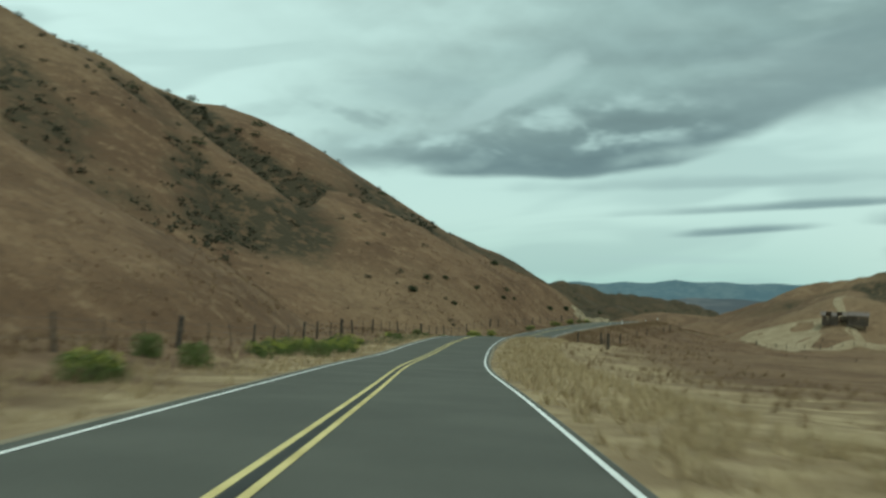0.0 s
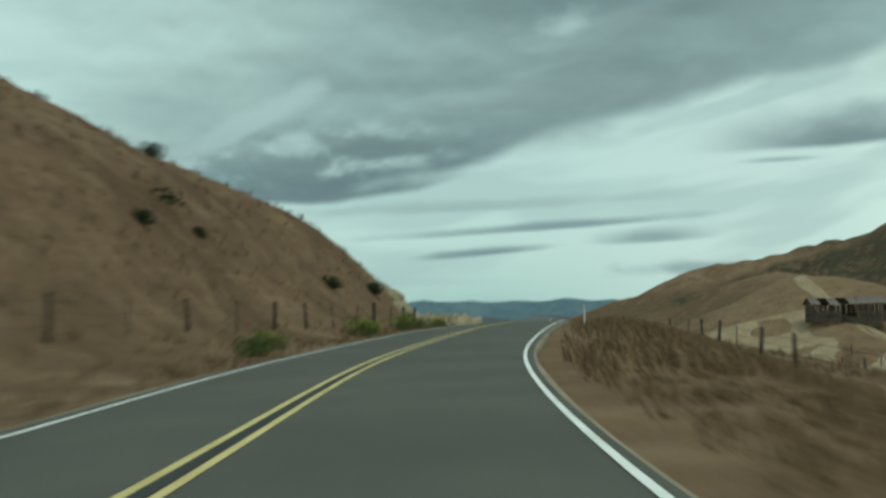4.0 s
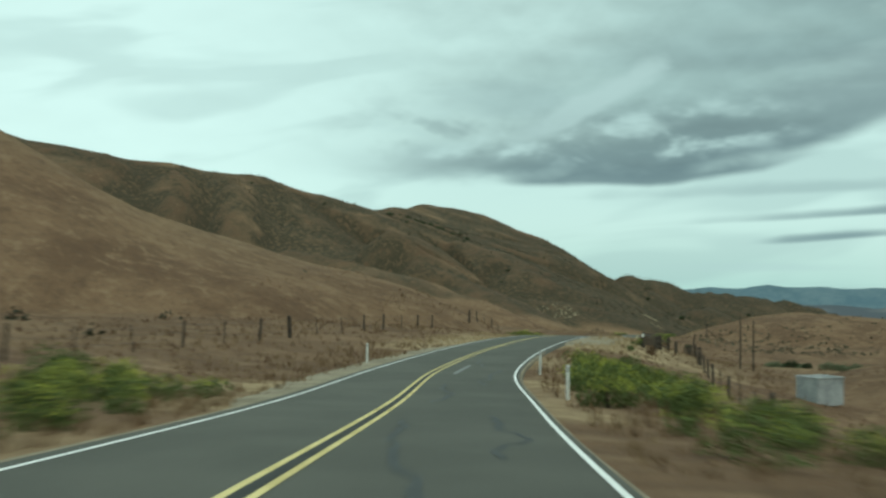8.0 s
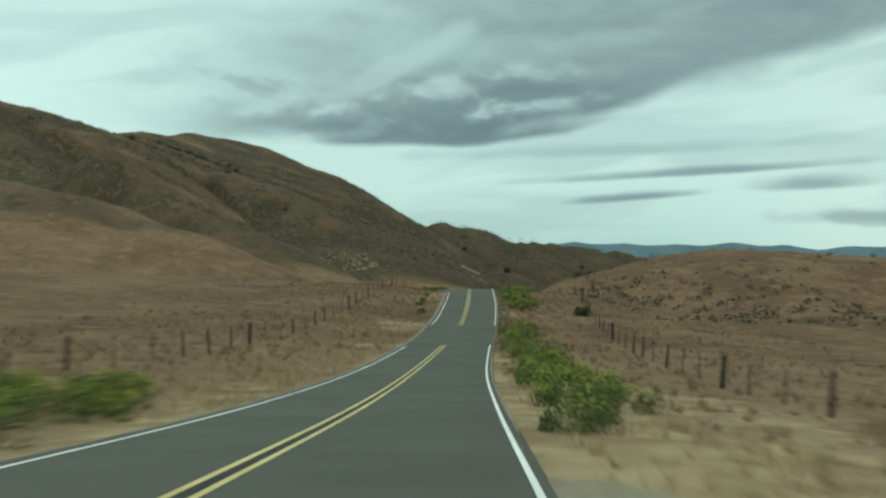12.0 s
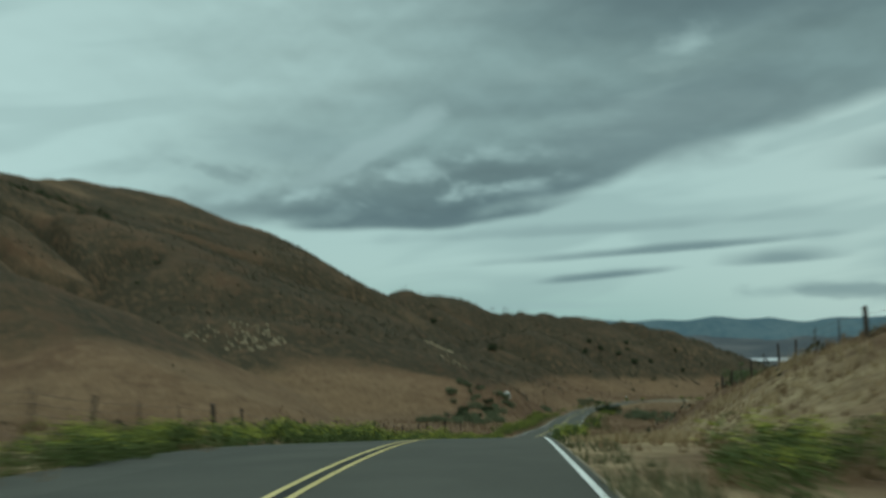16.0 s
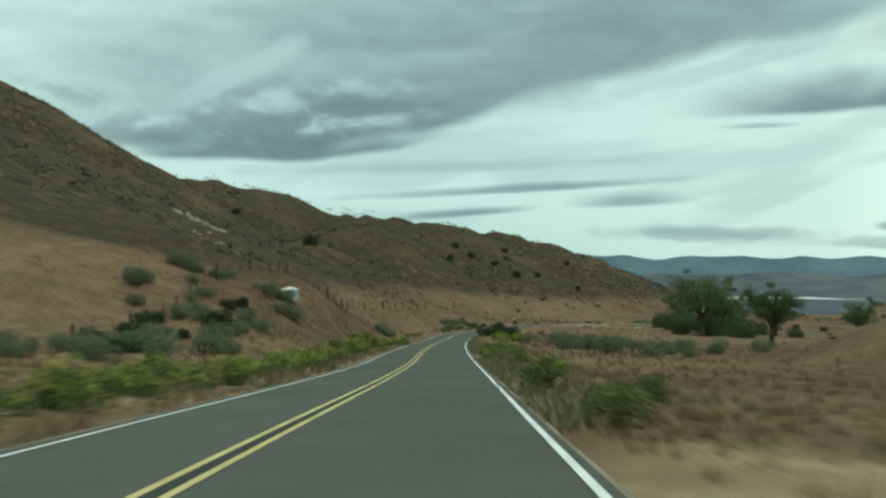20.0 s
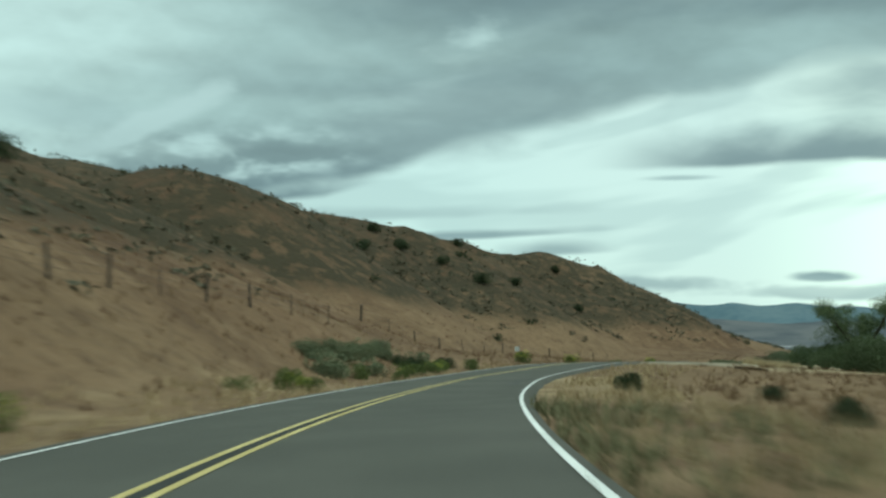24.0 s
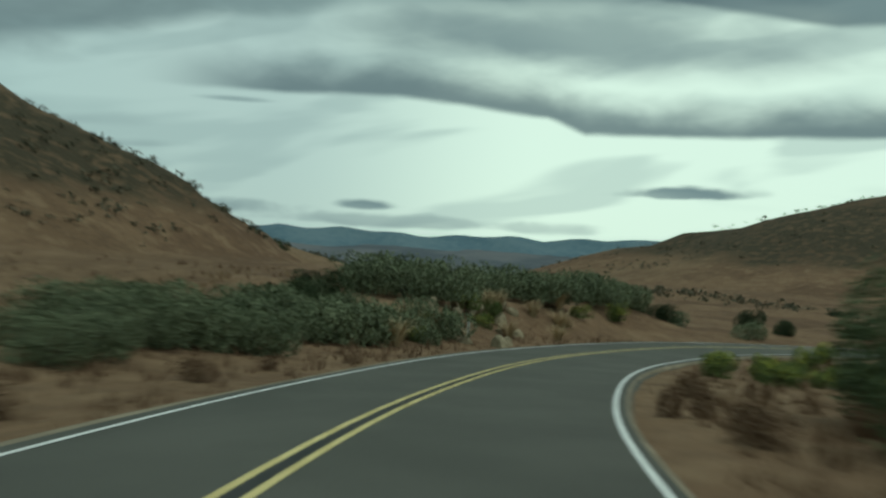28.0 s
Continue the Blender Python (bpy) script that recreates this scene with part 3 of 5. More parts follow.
# ---- ground ----
def lay_ground():
    xs = graded(-70, 330, 2.6, (-1500, 4700), 1.13)
    ys = graded(-30, 1010, 2.6, (-900, 4700), 1.13)
    gx, gy = np.meshgrid(xs, ys)
    gz = ground_z(gx, gy)
    n, m = len(xs), len(ys)
    i = (np.arange(m - 1)[:, None] * n + np.arange(n - 1)[None]).ravel()
    faces = np.stack([i, i + 1, i + n + 1, i + n], 1)
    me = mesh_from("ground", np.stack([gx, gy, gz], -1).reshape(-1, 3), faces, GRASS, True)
    flat = gx.ravel(), gy.ravel(), gz.ravel()
    _, d, zr = nearest(flat[0], flat[1])
    high, side = flat[2] - zr, np.abs(d)
    near_hills = (flat[1] > -20) & (flat[1] < 1250) & (flat[0] > -260) & (flat[0] < 640)
    dip = np.zeros(len(flat[0]))
    dip[near_hills] = hollow(flat[0][near_hills], flat[1][near_hills], flat[2][near_hills])
    cover = {
        "straw": (smooth(side, 13, 4.5) * (0.5 + 0.5 * waves(flat[0], flat[1], 30, 41)) * (1 - 0.9 * smooth(flat[1], 124, 136) * smooth(flat[1], 250, 230) * (d > 0)) + (0.75 * smooth(side, 30, 6) * (d > 0) + 0.25 * smooth(side, 9, 5)) * np.maximum(smooth(flat[1], 134, 112), np.maximum(smooth(flat[1], 335, 350) * smooth(flat[1], 470, 420), smooth(flat[1], 570, 585) * smooth(flat[1], 625, 605)))) * smooth(flat[1], 915, 880),
        "scrub": 0.5 * smooth(d, 42, 58) * smooth(flat[1], 275, 305) * smooth(flat[1], 420, 390) + np.maximum(0.75 * smooth(high, 8, 18) * smooth(flat[1] - 0.54 * flat[0], 133, 160) * (d < 0), np.maximum(0.6 * smooth(high, 9, 22) * (d > 0), (0.85 + 0.15 * (flat[0] > 60)) * smooth(high, 6 - 3 * (flat[1] > 780), 16 - 5 * (flat[1] > 780)) * (flat[1] > 600))) + 0.22 * waves(flat[0], flat[1], 60, 43) + np.where(flat[1] < 420, 0.45, 0.22) * dip * smooth(high, 6, 14),
        # painted distance haze, stronger the farther the ground lies
        "far_haze": smooth(np.hypot(flat[0] - 200, flat[1] - 700), 700, 1300),
    }
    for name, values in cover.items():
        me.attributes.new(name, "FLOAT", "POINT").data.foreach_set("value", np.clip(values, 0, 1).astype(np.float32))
    return tagged(new("ground", me), "brown dry grass hills and valley floor", "ground", kind="structure")


def ribbon(lo, hi, step, offsets, heights):
    """Vertices and faces of a strip along the road with the given cross-section."""
    s = np.arange(lo, hi, step)
    rows = np.stack([road_at(s, np.full(len(s), o), np.full(len(s), h)) for o, h in zip(offsets, heights)], 1)
    k = len(offsets)
    i = (np.arange(len(s) - 1)[:, None] * k + np.arange(k - 1)[None]).ravel()
    return rows.reshape(-1, 3), np.stack([i, i + 1, i + k + 1, i + k], 1)


ground = lay_ground()
END = len(LINE) - 2
v, f = ribbon(0, END, 2.0, (-3.3, -3.02, -1.5, 0, 1.8, 3.45, 3.66), (-0.22, 0.005, 0.02, 0.035, 0.02, 0.0, -0.22))
road = tagged(new("road", mesh_from("road", v, f, ASPHALT, True)), "two-lane grey asphalt road with worn surface", "road", kind="structure")
GAP_FROM, GAP_TO = station(548), station(660)
v, f = ribbon(GAP_FROM, GAP_TO, 2.0, (-5.1, -4.95, -2.9), (-0.22, -0.012, 0.004))
rows_in = np.arange(len(v)) // 3
ends = np.minimum(rows_in, rows_in[-1] - rows_in)
v[:, 2] -= 0.35 * smooth(ends, 6, 0) * (np.arange(len(v)) % 3 < 2) + 0.02 * (ends < 1)
child("asphalt_widening", mesh_from("asphalt_widening", v, f, ASPHALT, True), road, "widened asphalt strip without an edge line")
for at, wide, paint, name in ((-0.13, 0.095, YELLOW, "centre_line"), (0.13, 0.095, YELLOW, "centre_line"), (0.0, 0.115, GAP, "line_gap"), (-LANE_LEFT, 0.085, WHITE, "edge_line"), (LANE, 0.085, WHITE, "edge_line")):
    lift = 0.042 - 0.0095 * abs(at)
    for lo, hi in (((0, GAP_FROM), (round(GAP_TO / 2) * 2, END)) if at == -LANE_LEFT else ((0, END),)):
        v, f = ribbon(lo, hi, 2.0, (at - wide / 2, at + wide / 2), (lift, lift))
        child(name, mesh_from(name, v, f, paint), road, "double yellow line" if paint is YELLOW else "black gap between the yellow lines" if paint is GAP else "white edge line")


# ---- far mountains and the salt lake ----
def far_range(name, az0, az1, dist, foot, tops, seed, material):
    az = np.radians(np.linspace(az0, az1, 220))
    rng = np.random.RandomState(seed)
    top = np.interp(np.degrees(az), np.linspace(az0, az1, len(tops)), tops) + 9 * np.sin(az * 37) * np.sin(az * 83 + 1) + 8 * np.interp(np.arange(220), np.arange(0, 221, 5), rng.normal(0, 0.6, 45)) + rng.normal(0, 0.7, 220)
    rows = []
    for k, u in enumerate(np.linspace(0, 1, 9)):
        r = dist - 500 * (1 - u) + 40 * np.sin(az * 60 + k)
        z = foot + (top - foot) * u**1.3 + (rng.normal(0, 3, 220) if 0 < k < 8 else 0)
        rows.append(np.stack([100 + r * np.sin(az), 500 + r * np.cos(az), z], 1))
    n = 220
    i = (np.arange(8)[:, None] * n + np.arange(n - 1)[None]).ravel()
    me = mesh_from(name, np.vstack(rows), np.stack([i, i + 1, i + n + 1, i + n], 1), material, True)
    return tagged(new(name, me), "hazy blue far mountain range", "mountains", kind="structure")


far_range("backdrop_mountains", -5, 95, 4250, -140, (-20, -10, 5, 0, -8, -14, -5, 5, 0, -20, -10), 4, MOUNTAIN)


def salt_flat(name, az0, az1, near, far, label):
    """A flat, ragged white lake bed on the valley floor."""
    az = np.radians(np.linspace(az0, az1, 40))
    u = np.linspace(0, 1, 40)
    taper = np.minimum(1, np.minimum(u, 1 - u) * 9)
    mid, half = (near + far) / 2 + 30 * np.sin(u * 9), (far - near) / 2 * taper * (1 + 0.2 * np.sin(u * 21))
    a = np.stack([100 + (mid - half) * np.sin(az), 500 + (mid - half) * np.cos(az)], 1)
    b = np.stack([100 + (mid + half) * np.sin(az), 500 + (mid + half) * np.cos(az)], 1)
    v = np.stack([np.c_[a, np.full(40, LAKE_Z)], np.c_[b, np.full(40, LAKE_Z)]], 1).reshape(-1, 3)
    i = np.arange(39) * 2
    tagged(new(name, mesh_from(name, v, np.stack([i, i + 1, i + 3, i + 2], 1), SALT)), label, "lake", kind="structure")


LAKE_Z = ground_at(100 + 3330 * math.sin(0.5), 500 + 3330 * math.cos(0.5)) + 2
salt_flat("salt_flat_lake", 20, 37, 3180, 3480, "long white salt lake far off in the valley")
salt_flat("salt_flat_lake_2", 40.5, 44.5, 3250, 3430, "small white salt pan far off in the valley")


# ---- road details ----
def strip(points, width, lift, name, material, parent, label=""):
    """A thin band on the road along (station, offset) points."""
    p = np.array(points, float)
    n = np.gradient(p, axis=0)
    n = np.stack([-n[:, 1], n[:, 0]], 1) / np.maximum(np.linalg.norm(n, axis=1), 1e-6)[:, None]
    w = (np.full(len(p), width) if np.isscalar(width) else np.asarray(width))[:, None] / 2
    a, b = p + n * w, p - n * w
    crown = lambda q: lift + 0.035 - 0.0097 * np.abs(q[:, 1])
    v = np.stack([road_at(a[:, 0], a[:, 1], crown(a)), road_at(b[:, 0], b[:, 1], crown(b))], 1).reshape(-1, 3)
    i = np.arange(len(p) - 1) * 2
    return child(name, mesh_from(name, v, np.stack([i, i + 1, i + 3, i + 2], 1), material), parent, label)


TAR = mottled("dark_tar", (0.030, 0.032, 0.031), (0.048, 0.050, 0.048), 2.0, 0.6)
RUBBER = mottled("rubber_marks", (0.034, 0.036, 0.034), (0.060, 0.063, 0.058), 1.5, 0.75)
SCUFF = mottled("scraped_pale_asphalt", (0.17, 0.18, 0.17), (0.26, 0.27, 0.26), 1.2, 0.85)


def road_details():
    rng = np.random.RandomState(12)
    # sealed cracks on the bend, wandering along the lane
    for y0, long, off in ((238, 11, 1.7), (246, 8, 0.9), (252, 14, 2.1), (266, 9, 2.2), (278, 12, 1.4), (284, 8, 2.4), (296, 9, 1.0), (305, 11, 2.0), (318, 7, 1.7), (352, 6, 1.2), (742, 8, -1.6), (760, 9, 0.8), (804, 7, 0.9), (846, 5, 2.6), (858, 7, -1.8)):
        s = station(y0) + np.linspace(0, long, 26)
        d = off + np.cumsum(rng.normal(0, 0.11, 26)) * 0.8
        strip(np.stack([s, d], 1), 0.09 + 0.07 * rng.rand(26), 0.006, "sealed_crack", TAR, road, "black tar crack filler")
    for off, drift in ((0.95, 0.32), (1.42, 0.18)):
        s = station(657.5) + np.linspace(0, 28, 12)
        strip(np.stack([s, off + drift * np.linspace(0, 1, 12)], 1), 0.17 * np.r_[0.5, np.ones(10), 0.6], 0.006, "skid_mark", RUBBER, road, "black tyre skid mark")
    for y0, off, long in ((593.5, 0.45, 3.0), (532, 1.5, 1.2), (655, 0.3, 3.0), (790, 0.6, 3.0), (851, 2.75, 2.6)):
        s = station(y0) + np.linspace(0, long, 8)
        strip(np.stack([s, off + 0.15 * np.sin(np.linspace(0, 3, 8))], 1), 0.11 * np.r_[0.4, np.ones(6), 0.4], 0.006, "skid_mark", RUBBER, road, "short black tyre skid mark")
    for y0, off, long in ((250, 0.75, 17), (312, 0.9, 7)):
        s = station(y0) + np.linspace(0, long, 12)
        strip(np.stack([s, off + 0.12 * np.linspace(0, 1, 12)], 1), 0.17, 0.007, "scraped_line", SCUFF, road, "pale scrape where an old line was")
    # patches that cover the painted lines
    for y0, long, a, b in ((389.0, 13.5, -1.6, 2.9), (482, 25.5, -2.95, 3.5)):
        s = np.arange(round(station(y0) / 2) * 2, station(y0) + long, 2.0)
        me = road_patch(s, a, b)
        child("asphalt_patch", me, road, "dark newer asphalt patch without lines")


def road_patch(s, a, b):
    d = np.array((a, -1.5, 0.0, 1.0, 1.8, b))
    v = np.stack([road_at(s, np.full(len(s), o), np.full(len(s), 0.046 - 0.0097 * abs(o))) for o in d], 1).reshape(-1, 3)
    i = (np.arange(len(s) - 1)[:, None] * 6 + np.arange(5)[None]).ravel()
    return mesh_from("asphalt_patch", v, np.stack([i, i + 1, i + 7, i + 6], 1), ASPHALT)


road_details()


def gravel(side, y0, y1, width, name="gravel_shoulder", label="pale gravel road shoulder"):
    """A gravel band from the asphalt's edge outwards."""
    s = np.arange(station(y0), station(y1), 2.0) if y1 < 1000 else np.arange(station(y0), END - 5, 2.0)
    rng = np.random.RandomState(1000 + int(y0) + (7 if side > 0 else 0))
    ends = np.clip(np.minimum(s - s[0], s[-1] - s) / 6, 0.15, 1)
    w = width * ends * (0.75 + 0.5 * np.interp(s, s[::4], rng.rand(len(s[::4]))))
    rows = []
    for u in (0.0, 0.25, 0.5, 0.75, 0.93, 1.0):
        edge = 3.40 if side > 0 else 2.97
        d = edge + w * u
        p = road_at(s, side * d, 0 * d)
        g = ground_z(p[:, 0], p[:, 1])
        p[:, 2] = np.maximum(g + 0.07, p[:, 2] - 0.035 - 0.05 * (d - edge)) if u < 0.9 else (g + (0.06 if u < 0.99 else -0.15))
        p[:, 2] -= 0.3 * (ends < 0.3)
        rows.append(p)
    v = np.stack(rows, 1).reshape(-1, 3)
    i = (np.arange(len(s) - 1)[:, None] * 6 + np.arange(5)[None]).ravel()
    return tagged(new(name, mesh_from(name, v, np.stack([i, i + 1, i + 7, i + 6], 1), GRAVEL, True)), label, "road shoulder", kind="structure")


gravel(-1, -60, 1001, 0.5)
gravel(1, -60, 340, 0.22)
gravel(1, 345, 425, 3.4, label="wide pale gravel turnout beside the road")
gravel(1, 425, 790, 0.2)
gravel(1, 877, 916, 5.2, label="wide pale gravel turnout under the trees")
gravel(1, 916, 1001, 0.2)
gravel(1, 96, 128, 1.9, label="bare sandy edge inside the bend")
gravel(-1, 292, 345, 1.7, label="pale gravel edge outside the bend")


# ---- plants ----
def leafy(name, dark, light, rough=0.75):
    """Foliage whose single leaves differ."""
    m, tree, shader = surface(name, rough, 0.2)
    geo = tree.nodes.new("ShaderNodeNewGeometry")
    info = tree.nodes.new("ShaderNodeObjectInfo")
    v = calc(tree, "ADD", calc(tree, "MULTIPLY", geo.outputs["Random Per Island"], 0.7), calc(tree, "MULTIPLY", info.outputs["Random"], 0.3))
    tree.links.new(blend(tree, v, dark, light), shader.inputs["Base Color"])
    return m


M_GREEN = leafy("mustard_leaves", (0.060, 0.084, 0.025), (0.135, 0.168, 0.050))
M_FLOWER = leafy("mustard_flowers", (0.27, 0.30, 0.048), (0.46, 0.47, 0.082))
SAGE = leafy("sage_leaves", (0.086, 0.106, 0.058), (0.195, 0.220, 0.122))
DEEP = leafy("dark_shrub_leaves", (0.018, 0.030, 0.013), (0.055, 0.075, 0.030))
GOLD = leafy("golden_grass_blades", (0.40, 0.31, 0.18), (0.66, 0.54, 0.33), 0.85)
TREE_LEAF = leafy("tree_leaves", (0.062, 0.092, 0.040), (0.150, 0.185, 0.080))
WILLOW = leafy("willow_leaves", (0.062, 0.088, 0.040), (0.118, 0.150, 0.068))
SCRUB_DARK = leafy("dark_hill_scrub", (0.024, 0.027, 0.015), (0.070, 0.066, 0.038))
SCRUB = leafy("hill_scrub", (0.050, 0.048, 0.030), (0.125, 0.115, 0.072))
STRAW = leafy("dry_grass_blades", (0.25, 0.178, 0.100), (0.50, 0.390, 0.225), 0.85)
RUSSET = leafy("russet_weeds", (0.115, 0.068, 0.041), (0.215, 0.138, 0.080), 0.85)
BARK = mottled("grey_brown_bark", (0.045, 0.036, 0.028), (0.105, 0.088, 0.070), 3.0, 0.95, 0.1, 0.03)
POST_WOOD = mottled("weathered_post_wood", (0.040, 0.032, 0.026), (0.105, 0.086, 0.068), 4.0, 0.95, 0.1, 0.01)
WIRE = mottled("rusty_wire", (0.060, 0.048, 0.040), (0.12, 0.10, 0.09), 8.0, 0.7)
ROCK = mottled("pale_yellow_rock", (0.19, 0.155, 0.098), (0.37, 0.31, 0.205), 0.8, 0.95, 0.1, 0.06)
EARTH = mottled("pale_dirt", (0.23, 0.175, 0.105), (0.33, 0.26, 0.165), 0.25, 0.95, 0.1, 0.02)


def cards(rng, centres, size, lean=1.0):
    """Small leaf-shaped quads about the given centres, each turned at random."""
    n = len(centres)
    a = rng.normal(size=(n, 3)) * (1, 1, lean)
    a /= np.linalg.norm(a, axis=1)[:, None]
    b = np.cross(a, rng.normal(size=(n, 3)))
    b /= np.linalg.norm(b, axis=1)[:, None]
    s = (size * rng.uniform(0.6, 1.4, n))[:, None]
    v = np.stack([centres - a * s, centres + b * s * 0.45, centres + a * s, centres - b * s * 0.45], 1).reshape(-1, 3)
    return v, np.arange(4 * n).reshape(n, 4)


def lumpy(rng, n, radii, lumps, low=0.05):
    """Points over a few overlapping domes, thicker at their skins."""
    rx, ry, rz = radii
    c = np.stack([rng.uniform(-0.6, 0.6, lumps) * rx, rng.uniform(-0.6, 0.6, lumps) * ry, rng.uniform(0.16, 0.58, lumps) * rz], 1)
    r = rng.uniform(0.32, 0.55, lumps)
    k = rng.randint(lumps, size=n)
    d = rng.normal(size=(n, 3))
    d /= np.linalg.norm(d, axis=1)[:, None]
    p = c[k] + d * (r[k] * rng.uniform(0.55, 1.0, n) ** 0.5)[:, None] * (rx, ry, rz)
    p[:, 2] = np.abs(p[:, 2]) + low
    return p


def bush_mesh(name, seed, n, radii, lumps, size, material):
    rng = np.random.RandomState(seed)
    v, f = cards(rng, lumpy(rng, n, radii, lumps), size)
    return mesh_from(name, v, f, material)


def set_down(ob, x, y, turn=0.0, scale=1.0, sink=0.06, tall=1.0):
    ob.matrix_basis = Matrix.Translation((x, y, ground_at(x, y) - sink)) @ Matrix.Rotation(turn, 4, "Z") @ Matrix.Diagonal((scale, scale, scale * tall, 1))
    return ob


def stem_mesh(name, seed, count, reach, tall, thick):
    """A clump of tapered woody stems rising from one foot."""
    rng = np.random.RandomState(seed)
    v, f = [], []
    for k in range(count):
        a = rng.uniform(0, math.tau)
        end = np.array([math.cos(a) * reach * rng.uniform(0.3, 1), math.sin(a) * reach * rng.uniform(0.3, 1), tall * rng.uniform(0.6, 1)])
        for t in (0.0, 0.5, 1.0):
            c, r = end * t + (0, 0, 0.15 * tall * t * (1 - t)), thick * (1 - 0.75 * t)
            v += [c + (r * math.cos(j * math.tau / 4), r * math.sin(j * math.tau / 4), 0) for j in range(4)]
        i = len(v) - 12
        f += [(i + q * 4 + j, i + q * 4 + (j + 1) % 4, i + q * 4 + 4 + (j + 1) % 4, i + q * 4 + 4 + j) for q in (0, 1) for j in range(4)]
    return mesh_from(name, v, f, BARK)


STEMS = stem_mesh("stem", 5, 9, 0.6, 0.8, 0.022)
TRUNKS = stem_mesh("stem", 6, 9, 1.0, 1.5, 0.05)
MUSTARD = []
for k in range(4):
    rng = np.random.RandomState(40 + k)
    green = bush_mesh("mustard_bush", 50 + k, 2400, (0.85, 0.8, 0.95), 8, 0.040, M_GREEN)
    top = lumpy(rng, 1900, (0.82, 0.78, 1.06), 8)
    top = top[top[:, 2] > 0.45]
    v, f = cards(rng, top, 0.026)
    MUSTARD.append((green, mesh_from("flowers", v, f, M_FLOWER)))
SAGES = [bush_mesh("sage_bush", 70 + k, 2600, (1.0, 0.95, 0.95), 8, 0.042, SAGE) for k in range(3)]
SHRUBS = [bush_mesh("dark_shrub", 80 + k, 8000, (1.6, 1.5, 1.9), 12, 0.055, DEEP) for k in range(3)]
WILLOWS = [bush_mesh("willow_shrub", 86 + k, 13000, (1.7, 1.6, 2.0), 14, 0.050, WILLOW) for k in range(3)]
WEEDS = [bush_mesh("dry_weed", 90 + k, 900, (0.5, 0.5, 0.6), 4, 0.036, RUSSET) for k in range(2)]


def mustard(x, y, scale, rng, bloom=1.0):
    green, flowers = MUSTARD[rng.randint(4)]
    ob = set_down(new("mustard_bush", green), x, y, rng.uniform(0, 6.28), scale, tall=rng.uniform(0.8, 1.15))
    child("stem", STEMS, ob, "green woody stems")
    if bloom > 0.45:
        tagged(child("bloom", flowers, ob), "small yellow mustard flowers", kind="stuff")
    tagged(ob, "green wild mustard bush with yellow flowers on the road verge" if bloom > 0.45 else "green wild mustard bush without flowers on the verge", "bush", "mustard bushes along the road")


def along(y0, y1, d0, d1, count, seed, kind, size=(0.8, 1.3), bloom=0.7, past=False):
    """Bushes on a stretch of verge between two offsets."""
    rng = np.random.RandomState(seed)
    s0, s1 = (BEND + y0, BEND + y1) if past else (station(y0), station(y1))
    for k in range(count):
        s, d = rng.uniform(s0, s1), rng.uniform(d0, d1)
        x, y, _ = road_at(np.array([s]), np.array([d]))[0]
        sc = rng.uniform(*size)
        if kind == "mustard":
            mustard(x, y, sc, rng, bloom + rng.uniform(-0.4, 0.4))
        elif kind == "sage":
            bush = set_down(new("sage_bush", SAGES[rng.randint(3)]), x, y, rng.uniform(0, 6.28), sc)
            child("stem", STEMS, bush, "grey woody stems")
            tagged(bush, "grey-green rounded sagebrush on dry ground", "bush", "sage bushes beside the road")
        elif kind == "shrub":
            bush = set_down(new("dark_shrub", SHRUBS[rng.randint(3)]), x, y, rng.uniform(0, 6.28), sc)
            child("stem", TRUNKS, bush, "grey woody stems")
            tagged(bush, "dense dark green shrub on dry grass", "shrub", "dark shrubs beside the road")
        else:
            tagged(set_down(new("dry_weed", WEEDS[rng.randint(2)]), x, y, rng.uniform(0, 6.28), sc), "russet dry weed clump beside the road", "weed", "dry weeds along the verge")


def thicket(belts, seed):
    """The dense mustard between the single bushes, as one mass of leaves and one of flowers."""
    rng = np.random.RandomState(seed)
    leaves, blooms = [], []
    for y0, y1, d0, d1, per in belts:
        s0, s1 = station(y0), station(y1)
        n = int((s1 - s0) * abs(d1 - d0) * per)
        p = road_at(rng.uniform(s0, s1, n), rng.uniform(d0, d1, n))
        p = p[waves(p[:, 0], p[:, 1], 11, seed) > (-0.22 if per < 0.9 else -0.8)]
        p[:, 2] = ground_z(p[:, 0], p[:, 1]) - 0.05
        for q in p:
            sc = rng.uniform(0.55, 1.0)
            leaves.append(q + lumpy(rng, 400, (0.8 * sc, 0.8 * sc, 0.95 * sc), 4))
            top = q + lumpy(rng, 260, (0.8 * sc, 0.8 * sc, 1.05 * sc), 4)
            blooms.append(top[top[:, 2] > q[2] + 0.64 * sc])
    v, f = cards(rng, np.vstack(leaves), 0.044)
    tagged(new("mustard_thicket", mesh_from("mustard_thicket", v, f, M_GREEN)), "dense green wild mustard along the road verges", "bushes", kind="stuff")
    v, f = cards(rng, np.vstack(blooms), 0.031)
    tagged(new("mustard_bloom", mesh_from("mustard_bloom", v, f, M_FLOWER)), "yellow bloom over the dense roadside mustard", "flowers", kind="stuff")


